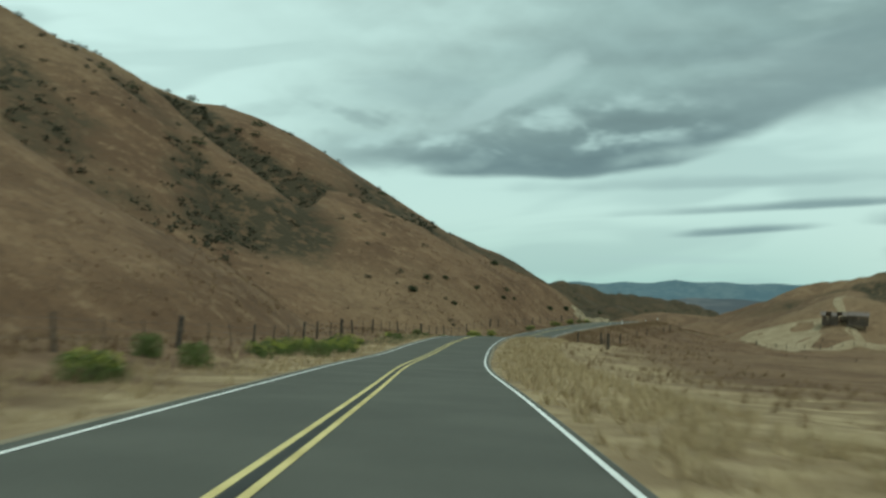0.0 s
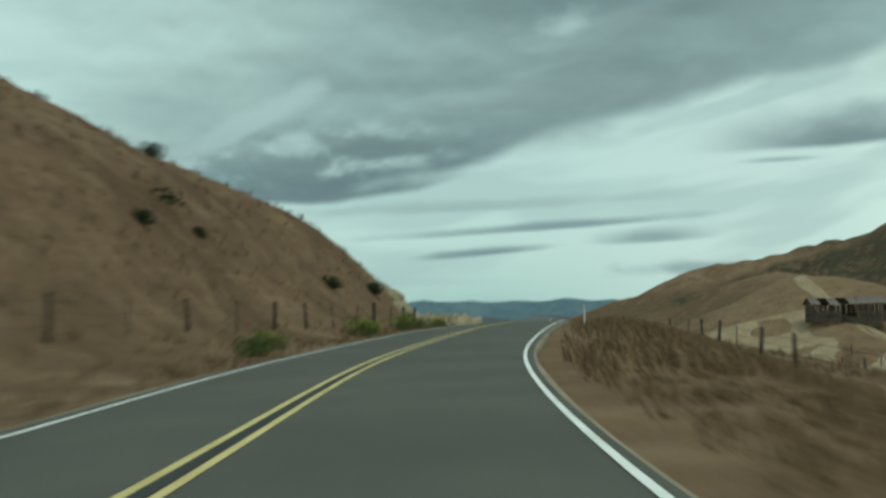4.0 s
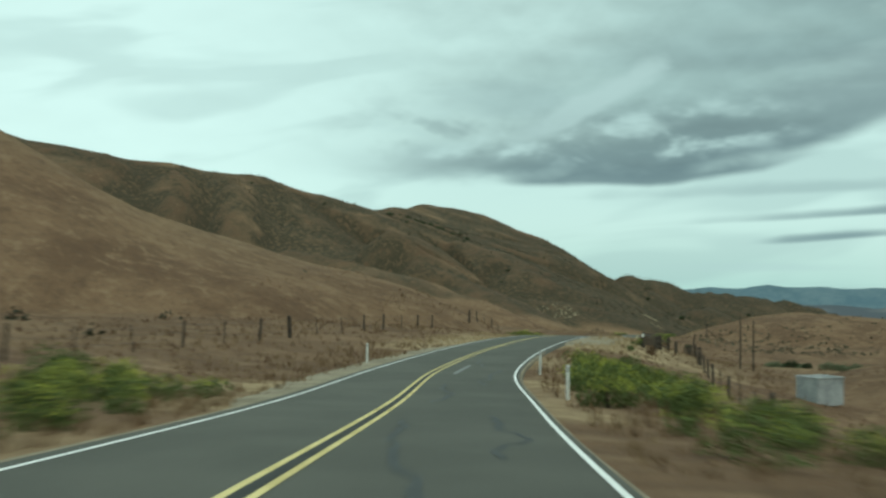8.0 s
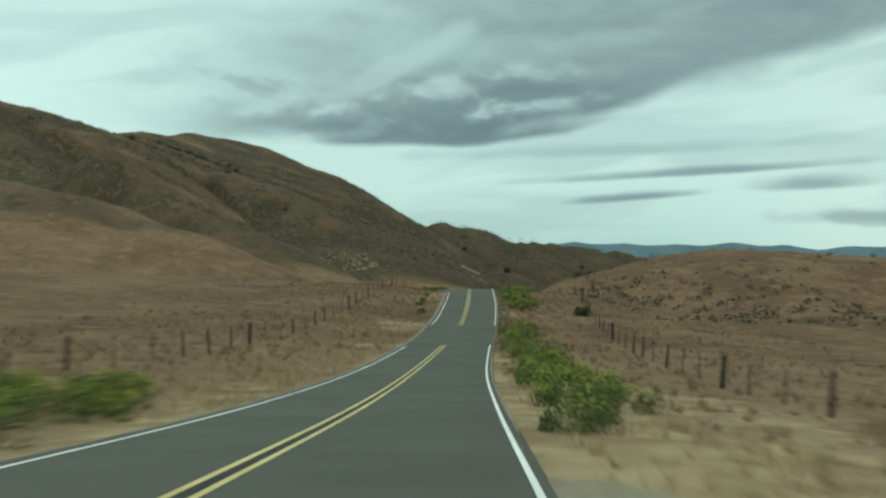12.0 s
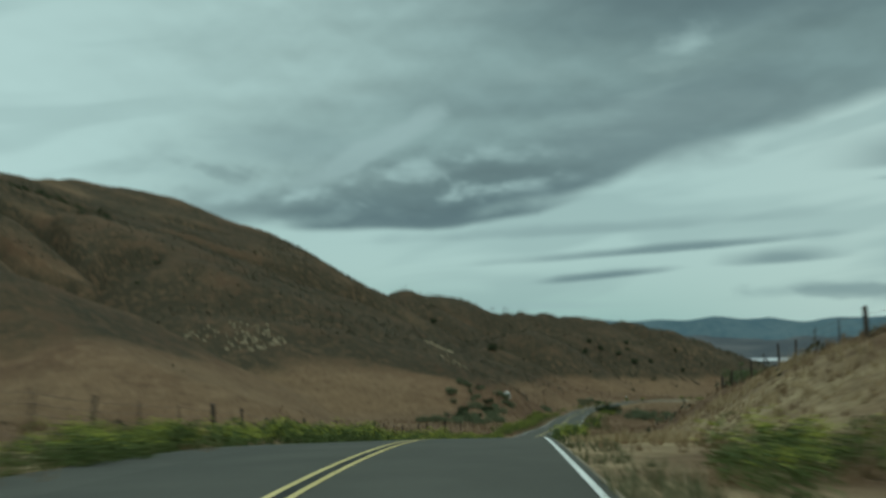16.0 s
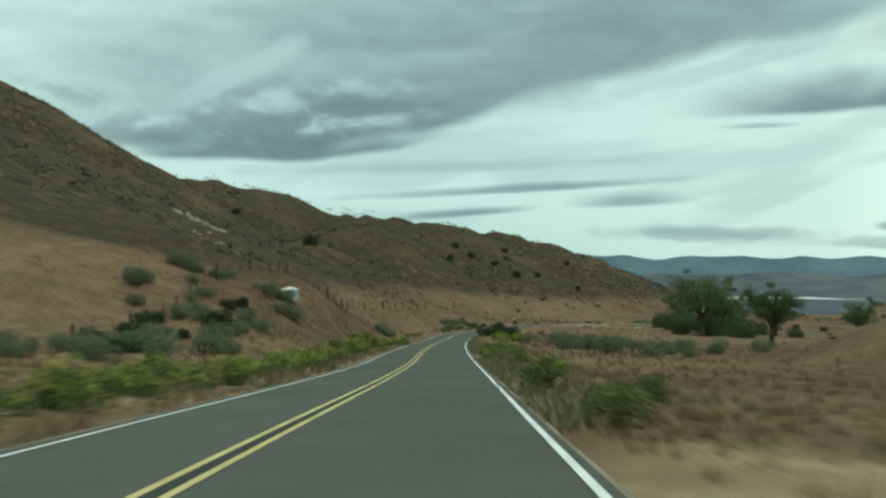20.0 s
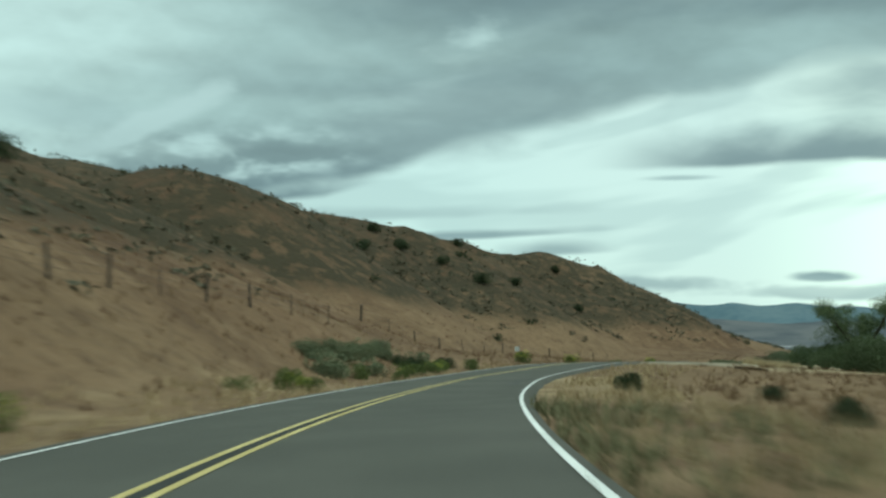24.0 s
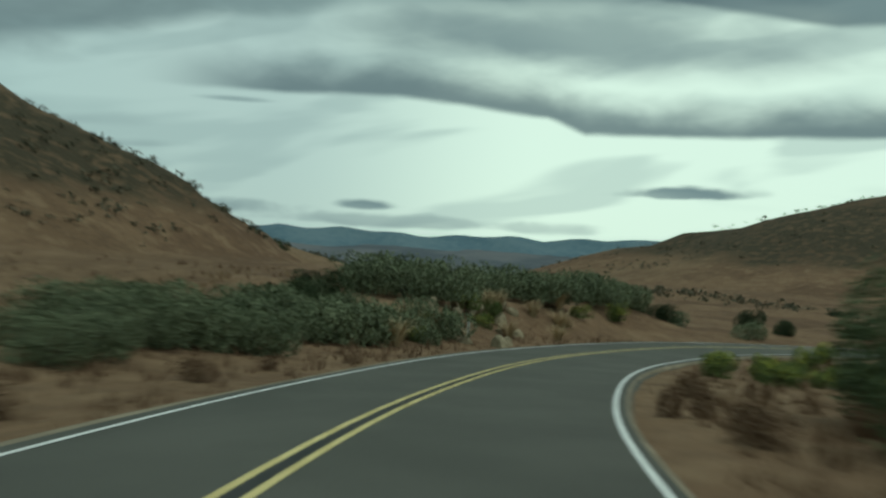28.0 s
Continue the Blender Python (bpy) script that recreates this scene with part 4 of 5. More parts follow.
thicket(((46, 70, -8.0, -5.2, 0.30), (238, 300, -8.6, -4.9, 0.6), (246, 330, 5.4, 9.0, 0.28), (386, 440, -8.5, -4.8, 0.45), (430, 506, 4.4, 7.5, 0.55), (526, 560, 4.5, 8.6, 0.5),
         (566, 584, -7.8, -4.6, 0.8), (584, 660, -7.6, -3.75, 1.5), (595, 613, 3.9, 4.7, 1.5), (556, 573, 5.2, 9.5, 0.5), (311, 327, 5.5, 12.0, 0.6), (692, 752, -8.5, -5.2, 0.5), (700, 760, 4.4, 6.4, 0.15), (784, 797, 6.0, 9.0, 0.3), (752, 800, -9.5, -5.2, 0.35)), 77)
BEND = station(917.7)  # metres after this count along the last bend
# the verges, in the order of the drive
along(14, 40, -9.5, -5.6, 5, 1, "mustard", (0.7, 1.1), 0.5)
along(44, 72, -8.5, -5.2, 10, 2, "mustard", (0.7, 1.2), 0.75)
along(72, 128, -7.0, -5.0, 6, 3, "mustard", (0.6, 1.0), 0.4)
along(96, 160, 5.2, 7.0, 3, 4, "weed", (0.4, 0.6))
along(128, 150, -6.8, -5.0, 6, 5, "mustard", (0.8, 1.3), 0.7)
along(160, 215, -6.5, -5.2, 9, 6, "mustard", (0.7, 1.1), 0.6)
along(236, 300, -8.2, -5.4, 17, 7, "mustard", (0.8, 1.4), 0.5)
along(246, 330, 5.2, 9.5, 15, 8, "mustard", (0.7, 1.25), 0.6)
along(236, 300, 5.0, 9.0, 10, 9, "weed", (0.8, 1.5))
along(348, 376, 8.0, 10.0, 10, 10, "weed", (0.7, 1.2))
along(346, 372, 7.6, 8.8, 6, 46, "mustard", (0.5, 0.8), 0.2)
along(384, 440, -8.5, -5.3, 14, 11, "mustard", (0.8, 1.35), 0.7)
along(430, 500, 5.0, 7.2, 10, 12, "mustard", (0.6, 1.0), 0.7)
along(522, 556, 4.9, 7.8, 10, 13, "mustard", (0.7, 1.15), 0.75)
along(520, 585, -6.0, -4.7, 9, 14, "mustard", (0.5, 0.75), 0.1)
along(566, 584, -7.6, -5.0, 7, 48, "mustard", (0.7, 1.0), 0.5)
along(584, 650, -7.4, -4.5, 32, 15, "mustard", (0.8, 1.25), 0.8)
along(596, 612, 3.9, 4.6, 6, 16, "mustard", (0.65, 0.95), 0.8)
along(664, 752, -8.5, -5.2, 13, 18, "mustard", (0.7, 1.2), 0.85)
along(694, 770, 4.4, 6.6, 12, 19, "mustard", (0.5, 0.9), 0.35)
along(784, 797, 6.0, 9.5, 5, 39, "mustard", (0.8, 1.2), 0.8)
along(752, 800, -9.0, -5.6, 14, 20, "mustard", (0.8, 1.3), 0.8)
along(793, 802, -6.4, -4.5, 7, 43, "mustard", (0.8, 1.2), 0.9)
along(846, 872, -6.6, -4.7, 16, 44, "mustard", (0.65, 0.95), 0.5)
along(822, 850, -8.0, -5.4, 4, 21, "mustard", (0.5, 0.8), 0.3)
along(826, 850, 6.5, 12.0, 3, 22, "shrub", (0.3, 0.45))
along(880, 912, -8.5, -5.8, 3, 23, "mustard", (0.7, 1.1), 0.6)
along(722, 774, -25, -12, 70, 24, "sage", (0.8, 1.5))
along(724, 772, -22, -13, 16, 25, "shrub", (0.45, 0.7))
along(762, 808, 10, 34, 34, 26, "sage", (0.9, 1.7))
along(811, 816, -10.8, -8.4, 5, 27, "sage", (0.9, 1.4))
along(-8, 14, -9.8, -6.2, 16, 44, "mustard", (0.8, 1.15), 0.7, past=True)
along(20.5, 42, -11.0, -7.2, 32, 34, "sage", (1.1, 1.9), past=True)
along(25, 44, -14, -9.5, 10, 29, "shrub", (0.5, 0.85), past=True)
along(30, 74, -13, -6.0, 26, 31, "sage", (1.0, 1.9), past=True)
along(36, 62, -9.0, -5.6, 8, 32, "mustard", (0.7, 1.0), 0.5, past=True)
along(43, 68, -13, -8.6, 30, 33, "sage", (1.4, 2.1), past=True)
along(66, 100, -16, -9.0, 8, 45, "shrub", (0.6, 1.0), past=True)
along(36, 62, 4.6, 13, 34, 35, "mustard", (0.6, 1.0), 0.7, past=True)
along(34, 42, 9.5, 14, 5, 36, "shrub", (0.45, 0.62), past=True)
along(4, 30, 4.4, 9.0, 9, 37, "weed", (0.7, 1.3), past=True)
along(-12, 30, -6.5, -4.2, 14, 38, "weed", (0.6, 1.1), past=True)
along(428, 462, 26, 42, 18, 40, "sage", (0.9, 1.6))
along(432, 458, 28, 44, 7, 41, "shrub", (0.5, 0.8))
along(857, 869, -10.8, -7.2, 13, 30, "sage", (0.9, 1.4))
along(866, 871, -9.0, -7.2, 3, 47, "shrub", (0.4, 0.55))
rng = np.random.RandomState(17)
for x, y, sc in ((107.7, 661.0, 1.15), (106.1, 654.4, 1.1), (106.9, 655.8, 0.85), (100.2, 668, 0.9), (99.4, 669.5, 0.7), (98.0, 664.3, 0.8)):
    mustard(x, y, sc, rng, 1.2)
for x, y, sc in ((155.9, 811, 1.25), (158.6, 813.2, 0.95), (154.6, 813.0, 0.85)):
    tagged(set_down(new("dark_shrub", SHRUBS[int(x) % 3]), x, y, x, sc), "large dark green shrub beside the road", "shrub")


def tussock_mesh(seed):
    """A fountain of long arching grass blades."""
    rng = np.random.RandomState(seed)
    v, f = [], []
    for k in range(150):
        a, out, tall = rng.uniform(0, math.tau), rng.uniform(0.25, 0.85), rng.uniform(0.7, 1.25)
        side = np.array([-math.sin(a), math.cos(a), 0]) * 0.016
        for t in (0.0, 0.45, 0.8, 1.0):
            c = np.array([math.cos(a) * out * t**1.6 + 0.08 * math.cos(a), math.sin(a) * out * t**1.6 + 0.08 * math.sin(a), tall * (1.35 * t - 0.55 * t * t)])
            v += [c - side * (1 - 0.8 * t), c + side * (1 - 0.8 * t)]
        i = len(v) - 8
        f += [(i + 2 * q, i + 2 * q + 1, i + 2 * q + 3, i + 2 * q + 2) for q in range(3)]
    return mesh_from("tussock_grass", v, f, STRAW)


TUSSOCKS = [tussock_mesh(k) for k in range(2)]
rng = np.random.RandomState(61)
for k in range(16):
    x, y, _ = road_at(np.array([BEND + rng.uniform(34, 58)]), np.array([rng.uniform(-8.2, -5.2)]))[0]
    tagged(set_down(new("tussock_grass", TUSSOCKS[k % 2]), x, y, rng.uniform(0, 6.28), rng.uniform(0.8, 1.4)), "pale arching tussock grass on the roadside bank", "grass tussock", "tussocks on the last bend")


# ---- trees ----
def tree(x, y, tall, spread, seed, lean=0.0, full=22):
    rng = np.random.RandomState(seed)
    z0 = ground_at(x, y) - 0.15
    top = new("cottonwood_tree")
    top.matrix_basis = Matrix.Translation((x, y, z0))
    tagged(top, "broad cottonwood tree with dark trunk and ragged green crown", "tree", "trees of the roadside grove")
    tips = []

    def limb(a, b, ra, rb, bend):
        """A tapered, bent limb, as rings of vertices."""
        rings, sides, steps = [], 7, 7
        mid = (a + b) / 2 + bend
        for t in np.linspace(0, 1, steps):
            p = a * (1 - t) ** 2 + 2 * mid * t * (1 - t) + b * t * t
            r = ra + (rb - ra) * t
            ang = np.arange(sides) / sides * math.tau
            rings.append(np.stack([p[0] + r * np.cos(ang), p[1] + r * np.sin(ang), np.full(sides, p[2])], 1))
        v = np.vstack(rings)
        f = [(i * sides + j, i * sides + (j + 1) % sides, (i + 1) * sides + (j + 1) % sides, (i + 1) * sides + j) for i in range(steps - 1) for j in range(sides)]
        return v, f

    fork = np.array([lean * tall * 0.3, 0, tall * rng.uniform(0.26, 0.34)])
    v, f = limb(np.zeros(3), fork, 0.045 * tall, 0.032 * tall, rng.normal(0, 0.15, 3))
    child("trunk", mesh_from("trunk", v, f, BARK, True), top, "dark grooved trunk")
    for k in range(7):
        ang = k / 7 * math.tau + rng.uniform(-0.35, 0.35)
        end = fork + np.array([math.cos(ang) * spread * rng.uniform(0.45, 0.85), math.sin(ang) * spread * rng.uniform(0.45, 0.85), tall * rng.uniform(0.25, 0.60)])
        v, f = limb(fork * rng.uniform(0.8, 1.0), end, 0.02 * tall, 0.006 * tall, rng.normal(0, 0.35, 3) + (0, 0, 0.3))
        child("limb", mesh_from("limb", v, f, BARK, True), top)
        tips += [end, (fork + end) / 2 + rng.normal(0, 0.4, 3) + (0, 0, 0.5), end + rng.normal(0, 0.9, 3), end + rng.normal(0, 1.1, 3) + (0, 0, 0.2), end * 0.8 + fork * 0.2 + rng.normal(0, 0.9, 3)]
    mid = fork + (0, 0, tall * 0.30)
    for k in range(full):
        d = rng.normal(size=3)
        tips.append(mid + d / np.linalg.norm(d) * rng.uniform(0.2, 0.95) * (spread * 0.9, spread * 0.9, tall * 0.27))
    pts = []
    for c in tips:
        r = spread * rng.uniform(0.11, 0.23)
        d = rng.normal(size=(640, 3))
        d /= np.linalg.norm(d, axis=1)[:, None]
        pts.append(c + d * (r * rng.uniform(0.2, 1.1, 640) ** 0.6)[:, None] * (1.15, 1.15, 0.75))
    v, f = cards(rng, np.vstack(pts), 0.080)
    child("crown", mesh_from("crown", v, f, TREE_LEAF), top, "ragged green crown with gaps")
    return top


tree(214, 857, 13.2, 6.6, 301, full=46)
tree(207, 823, 10.6, 5.6, 308, full=46)
tree(226, 879, 13.1, 6.7, 302, full=14)
tree(238, 908, 9.8, 6.7, 303, 0.1, full=8)
tree(241, 893, 9.4, 5.5, 304)
tree(252, 889, 9.2, 4.3, 305)
tree(224, 868, 11.0, 5.3, 306)
tree(262, 872, 9.8, 4.6, 307)
rng = np.random.RandomState(9)
for x, y, sc in ((216, 858, 1.7), (222, 866, 1.9), (218, 876, 1.6), (225, 860, 1.7), (229, 870, 1.8), (231, 898, 1.75), (235, 902, 1.9), (238, 911, 1.9), (243, 914, 1.75), (246, 908, 1.8), (230, 891, 1.8), (247, 900, 1.7), (224, 893, 1.4), (240, 901, 1.8), (249, 917, 1.6), (254, 912, 1.6), (231, 882, 1.8), (258, 905, 1.6), (212, 862, 1.4), (262, 896, 1.5), (234, 906, 1.8), (240, 906, 1.9), (237, 899, 1.9), (243, 909, 1.7), (229, 903, 1.3), (236, 915.5, 1.35), (239.5, 917, 1.5), (233, 911, 1.35), (246, 921, 1.5), (250, 924, 1.4), (243, 918, 1.6)):
    bush = set_down(new("willow_shrub", WILLOWS[rng.randint(3)]), x, y, rng.uniform(0, 6.28), sc, tall=rng.uniform(1.0, 1.3))
    child("stem", TRUNKS, bush, "grey woody stems")
    tagged(bush, "tall dense dark green willow shrub under the trees", "shrub", "willow shrubs of the grove")


# ---- rocks ----
def boulder_mesh(seed):
    bm = bmesh.new()
    bmesh.ops.create_icosphere(bm, subdivisions=2, radius=1.0)
    rng = np.random.RandomState(seed)
    ax = rng.normal(size=(7, 3))
    ax /= np.linalg.norm(ax, axis=1)[:, None]
    for v in bm.verts:
        p = np.array(v.co)
        cut = max(1.0, float((ax @ p).max() / 0.78))
        v.co = Vector(p / cut * (1 + 0.10 * math.sin(5 * p[0] + seed) * math.sin(4 * p[1] - seed)))
    me = bpy.data.meshes.new("rock")
    bm.to_mesh(me)
    bm.free()
    me.materials.append(ROCK)
    return me


BOULDERS = [boulder_mesh(k) for k in range(4)]


def outcrop(x, y, rx, ry, turn, count, size, seed, label):
    rng = np.random.RandomState(seed)
    top = new("rock_outcrop")
    z0 = ground_at(x, y)
    top.matrix_basis = Matrix.Translation((x, y, z0))
    tagged(top, label, "rocks")
    for k in range(count):
        a, r = rng.uniform(0, 6.28), math.sqrt(rng.rand())
        u, w = r * math.cos(a) * rx, r * math.sin(a) * ry
        px, py = u * math.cos(turn) - w * math.sin(turn), u * math.sin(turn) + w * math.cos(turn)
        s = size * rng.uniform(0.35, 1.2)
        m = Matrix.Translation((px, py, ground_at(x + px, y + py) - z0 - 0.1 * s)) @ Euler(rng.uniform(0, 6.28, 3)).to_matrix().to_4x4() @ Matrix.Diagonal((s, s * rng.uniform(0.6, 1.0), s * rng.uniform(0.4, 0.8), 1))
        child("rock", BOULDERS[rng.randint(4)], top, "", m)


outcrop(67, 783, 9, 5, 0.9, 60, 0.62, 1, "scatter of pale broken rocks on the hillside")
outcrop(60, 790, 11, 6, 0.4, 50, 0.5, 2, "pale rocks among scrub on the hillside")
outcrop(117, 852, 6, 4, 1.2, 50, 0.7, 3, "pale yellow rock outcrop on the spur")
outcrop(119, 830, 3.5, 11, 0.1, 44, 0.5, 4, "pale rocks running down the spur")
outcrop(121, 812, 3, 6, 0.0, 16, 0.6, 5, "pale stones at the foot of the spur")
outcrop(34.2, 214, 1.6, 8, -0.35, 46, 1.15, 6, "pale yellow cut rock face beside the road")
outcrop(31.5, 216, 2.0, 7, -0.35, 24, 1.0, 7, "pale yellow broken rock above the road cut")
outcrop(268, 952, 2.2, 11, -0.9, 34, 0.6, 8, "pale crumbling bank under the shrubs of the bend")
outcrop(210, 882, 2.5, 6, -0.7, 14, 0.55, 9, "low heap of pale rubble beside the turnout")


# ---- fences and roadside furniture ----
def box(bm, size, at=(0, 0, 0), bevel=0.0):
    r = bmesh.ops.create_cube(bm, size=1.0)
    bmesh.ops.scale(bm, verts=r["verts"], vec=size)
    bmesh.ops.translate(bm, verts=r["verts"], vec=at)
    if bevel:
        edges = {e for v in r["verts"] for e in v.link_edges}
        bmesh.ops.bevel(bm, geom=list(edges), offset=bevel, segments=1, affect="EDGES")


def round_bar(bm, r1, r2, depth, at=(0, 0, 0), sides=8, turn=None):
    m = Matrix.Translation(at) @ (turn or Matrix())
    return bmesh.ops.create_cone(bm, cap_ends=True, segments=sides, radius1=r1, radius2=r2, depth=depth, matrix=m)


def post_mesh(name, r, tall, seed, sides=7):
    bm = bmesh.new()
    round_bar(bm, r, r * 0.85, tall, (0, 0, tall / 2 - 0.15), sides)
    rng = np.random.RandomState(seed)
    for v in bm.verts:
        v.co.x += rng.normal(0, r * 0.15)
        v.co.y += rng.normal(0, r * 0.15)
        v.co.z += rng.normal(0, 0.02) if v.co.z > 0.3 else 0
    me = bpy.data.meshes.new(name)
    bm.to_mesh(me)
    bm.free()
    me.materials.append(POST_WOOD)
    return me


POSTS = [post_mesh("post", 0.075, 1.45, k) for k in range(3)] + [post_mesh("post", 0.13, 1.6, 9)]
STAKES = [post_mesh("post", 0.035, 1.4, 20 + k, 5) for k in range(2)]


def fence(spots, seed, label, strands=3):
    """Posts at the spots, some stout and some thin, with wires strung between."""
    rng = np.random.RandomState(seed)
    top = new("wire_fence")
    x0, y0 = spots[0]
    z0 = ground_at(x0, y0)
    top.matrix_basis = Matrix.Translation((x0, y0, z0))
    tagged(top, label, "fence", "ranch fences")
    heads = []
    for k, (x, y) in enumerate(spots):
        z = ground_at(x, y) - z0
        pick = POSTS[3] if k % 9 == 0 else POSTS[rng.randint(3)] if k % 3 == 0 or rng.rand() < 0.3 else STAKES[rng.randint(2)]
        lean = Euler((rng.normal(0, 0.05), rng.normal(0, 0.05), rng.uniform(0, 6)))
        child("post", pick, top, "", Matrix.Translation((x - x0, y - y0, z)) @ lean.to_matrix().to_4x4())
        heads.append((x - x0, y - y0, z))
    h = np.array(heads)
    for w in range(strands):
        lift = 0.45 + 0.33 * w
        v, f = [], []
        for a, b in zip(h[:-1], h[1:]):
            n = np.array([-(b - a)[1], (b - a)[0], 0])
            n = n / (np.linalg.norm(n) + 1e-9) * 0.006
            mid = (a + b) / 2 - (0, 0, 0.04)
            i = len(v)
            for p in (a, mid, b):
                q = p + (0, 0, lift)
                v += [q + n, q - n + (0, 0, 0.004), q + (0, 0, 0.012)]
            for j in (0, 3):
                for c in range(3):
                    e = (c + 1) % 3
                    f.append((i + j + c, i + j + e, i + j + 3 + e, i + j + 3 + c))
        child("wire", mesh_from("wire", v, f, WIRE), top, "thin barbed wire strand")


def fence_along(y0, y1, d0, d1, gap, seed, label):
    s = np.arange(station(y0), station(y1), gap)
    d = np.interp(s, (s[0], s[-1]), (d0, d1)) + 0.4 * np.sin(s * 0.05)
    p = road_at(s, d)
    fence([tuple(q[:2]) for q in p], seed, label)


fence_along(8, 208, -11.5, -7.6, 4.2, 1, "old wire fence on dark wooden posts along the hillside")
fence_along(92, 214, 12.5, 11.5, 7.5, 2, "leaning wire fence on dark wooden posts by the pasture")
fence([(18 + 5 * k, 122 - 1.5 * k) for k in range(14)], 3, "wire fence running across the brown pasture")
fence_along(290, 372, -14.5, -12.5, 5.0, 4, "wire fence on wooden posts above the bend")
fence_along(318, 410, 14.0, 12.0, 4.4, 5, "wire fence on wooden posts beside the pasture")
fence_along(390, 560, -13.0, -12.0, 4.8, 6, "long wire fence on dark posts in dry grass")
fence_along(412, 560, 12.5, 15.0, 4.8, 7, "wire fence on dark posts below the rocky knoll")
fence_along(562, 700, -12.5, -12.0, 4.2, 8, "wire fence on grey posts behind the mustard")
fence_along(562, 716, 18.0, 15.0, 4.2, 9, "wire fence with leaning posts across the meadow")
fence_along(800, 868, -15.0, -13.0, 4.4, 10, "wire fence on dark posts below the red slope")
fence_along(742, 792, -22.0, -18.0, 3.2, 11, "short corral fence on dark posts near the tank")
fence_along(884, 925, -24.0, -20.0, 4.4, 12, "wire fence on dark posts above the sagebrush")


def delineator():
    top = new("delineator_post")
    bm = bmesh.new()
    box(bm, (0.10, 0.035, 1.15), (0, 0, 0.425), 0.008)
    part("post", bm, WHITE_PLASTIC, top)
    bm = bmesh.new()
    box(bm, (0.075, 0.008, 0.16), (0, -0.023, 0.86), 0.003)
    part("reflector", bm, REFLECT, top, "grey reflector strip")
    return top


WHITE_PLASTIC = mottled("white_plastic", (0.55, 0.56, 0.52), (0.74, 0.75, 0.70), 3.0, 0.6)
REFLECT = mottled("grey_reflector", (0.30, 0.31, 0.31), (0.45, 0.46, 0.46), 6.0, 0.35)
METAL = mottled("dull_galvanised_metal", (0.26, 0.28, 0.28), (0.44, 0.46, 0.45), 0.9, 0.55)
ALUMINIUM = mottled("sign_back_aluminium", (0.42, 0.44, 0.43), (0.58, 0.60, 0.58), 2.0, 0.5)
BOARD = mottled("silvered_barn_boards", (0.055, 0.043, 0.034), (0.135, 0.110, 0.088), 1.5, 0.95, 0.1, 0.02)
TIN = mottled("rust_streaked_roof_tin", (0.085, 0.060, 0.048), (0.20, 0.165, 0.14), 0.8, 0.6)
first = delineator()
tagged(first, "white plastic delineator post at the road edge", "road marker post", "delineator posts along the road")
spots = [(247, 4.5), (137, -4.2), (138, 4.9), (191, 4.7), (262, 4.2), (302, 4.6), (317, 4.3), (321, -4.3), (921, 5.4)]
for k, (y, d) in enumerate(spots):
    s = station(y)
    x, yy, _ = road_at(np.array([s]), np.array([d]))[0]
    i = int(s)
    m = Matrix.Translation((x, yy, ground_at(x, yy) + 0.05)) @ Matrix.Rotation(math.atan2(AHEAD[i, 1], AHEAD[i, 0]) - math.pi / 2 + 0.1 * math.sin(k * 5), 4, "Z")
    if k in (1, 2):
        m = m @ Matrix.Diagonal((0.8, 0.8, 0.55, 1))
    if k == 0:
        first.matrix_basis = m
    else:
        copy_thing(first, m)
for x, y in ((262, 925.5), (270, 929), (284, 928), (288, 925), (262, 947)):
    copy_thing(first, Matrix.Translation((x, y, ground_at(x, y) + 0.05)) @ Matrix.Rotation(-0.9, 4, "Z"))


def road_sign(x, y, wide, tall, lift, turn, label):
    top = new("road_sign")
    top.matrix_basis = Matrix.Translation((x, y, ground_at(x, y) - 0.1)) @ Matrix.Rotation(turn, 4, "Z")
    tagged(top, label, "road sign")
    bm = bmesh.new()
    box(bm, (0.09, 0.09, lift + tall), (0, 0, (lift + tall) / 2), 0.008)
    part("post", bm, POST_WOOD, top, "wooden sign post")
    bm = bmesh.new()
    box(bm, (wide, 0.012, tall), (0, -0.055, lift + tall / 2), 0.004)
    part("panel", bm, ALUMINIUM, top, "bare aluminium back of the panel")
    for z in (0.25, 0.75):
        bm = bmesh.new()
        round_bar(bm, 0.012, 0.012, 0.03, (0, -0.068, lift + tall * z), 8, Matrix.Rotation(radians(90), 4, "X"))
        part("bolt", bm, METAL, top)


road_sign(50.5, 241.8, 0.34, 0.55, 0.42, -0.2, "low pale marker board on a short wooden post")
road_sign(53.6, 243.6, 0.24, 0.36, 1.45, -0.3, "small grey sign back on a wooden post")
road_sign(187, 892, 0.40, 0.40, 0.85, -0.5, "small pale sign on a short wooden post")


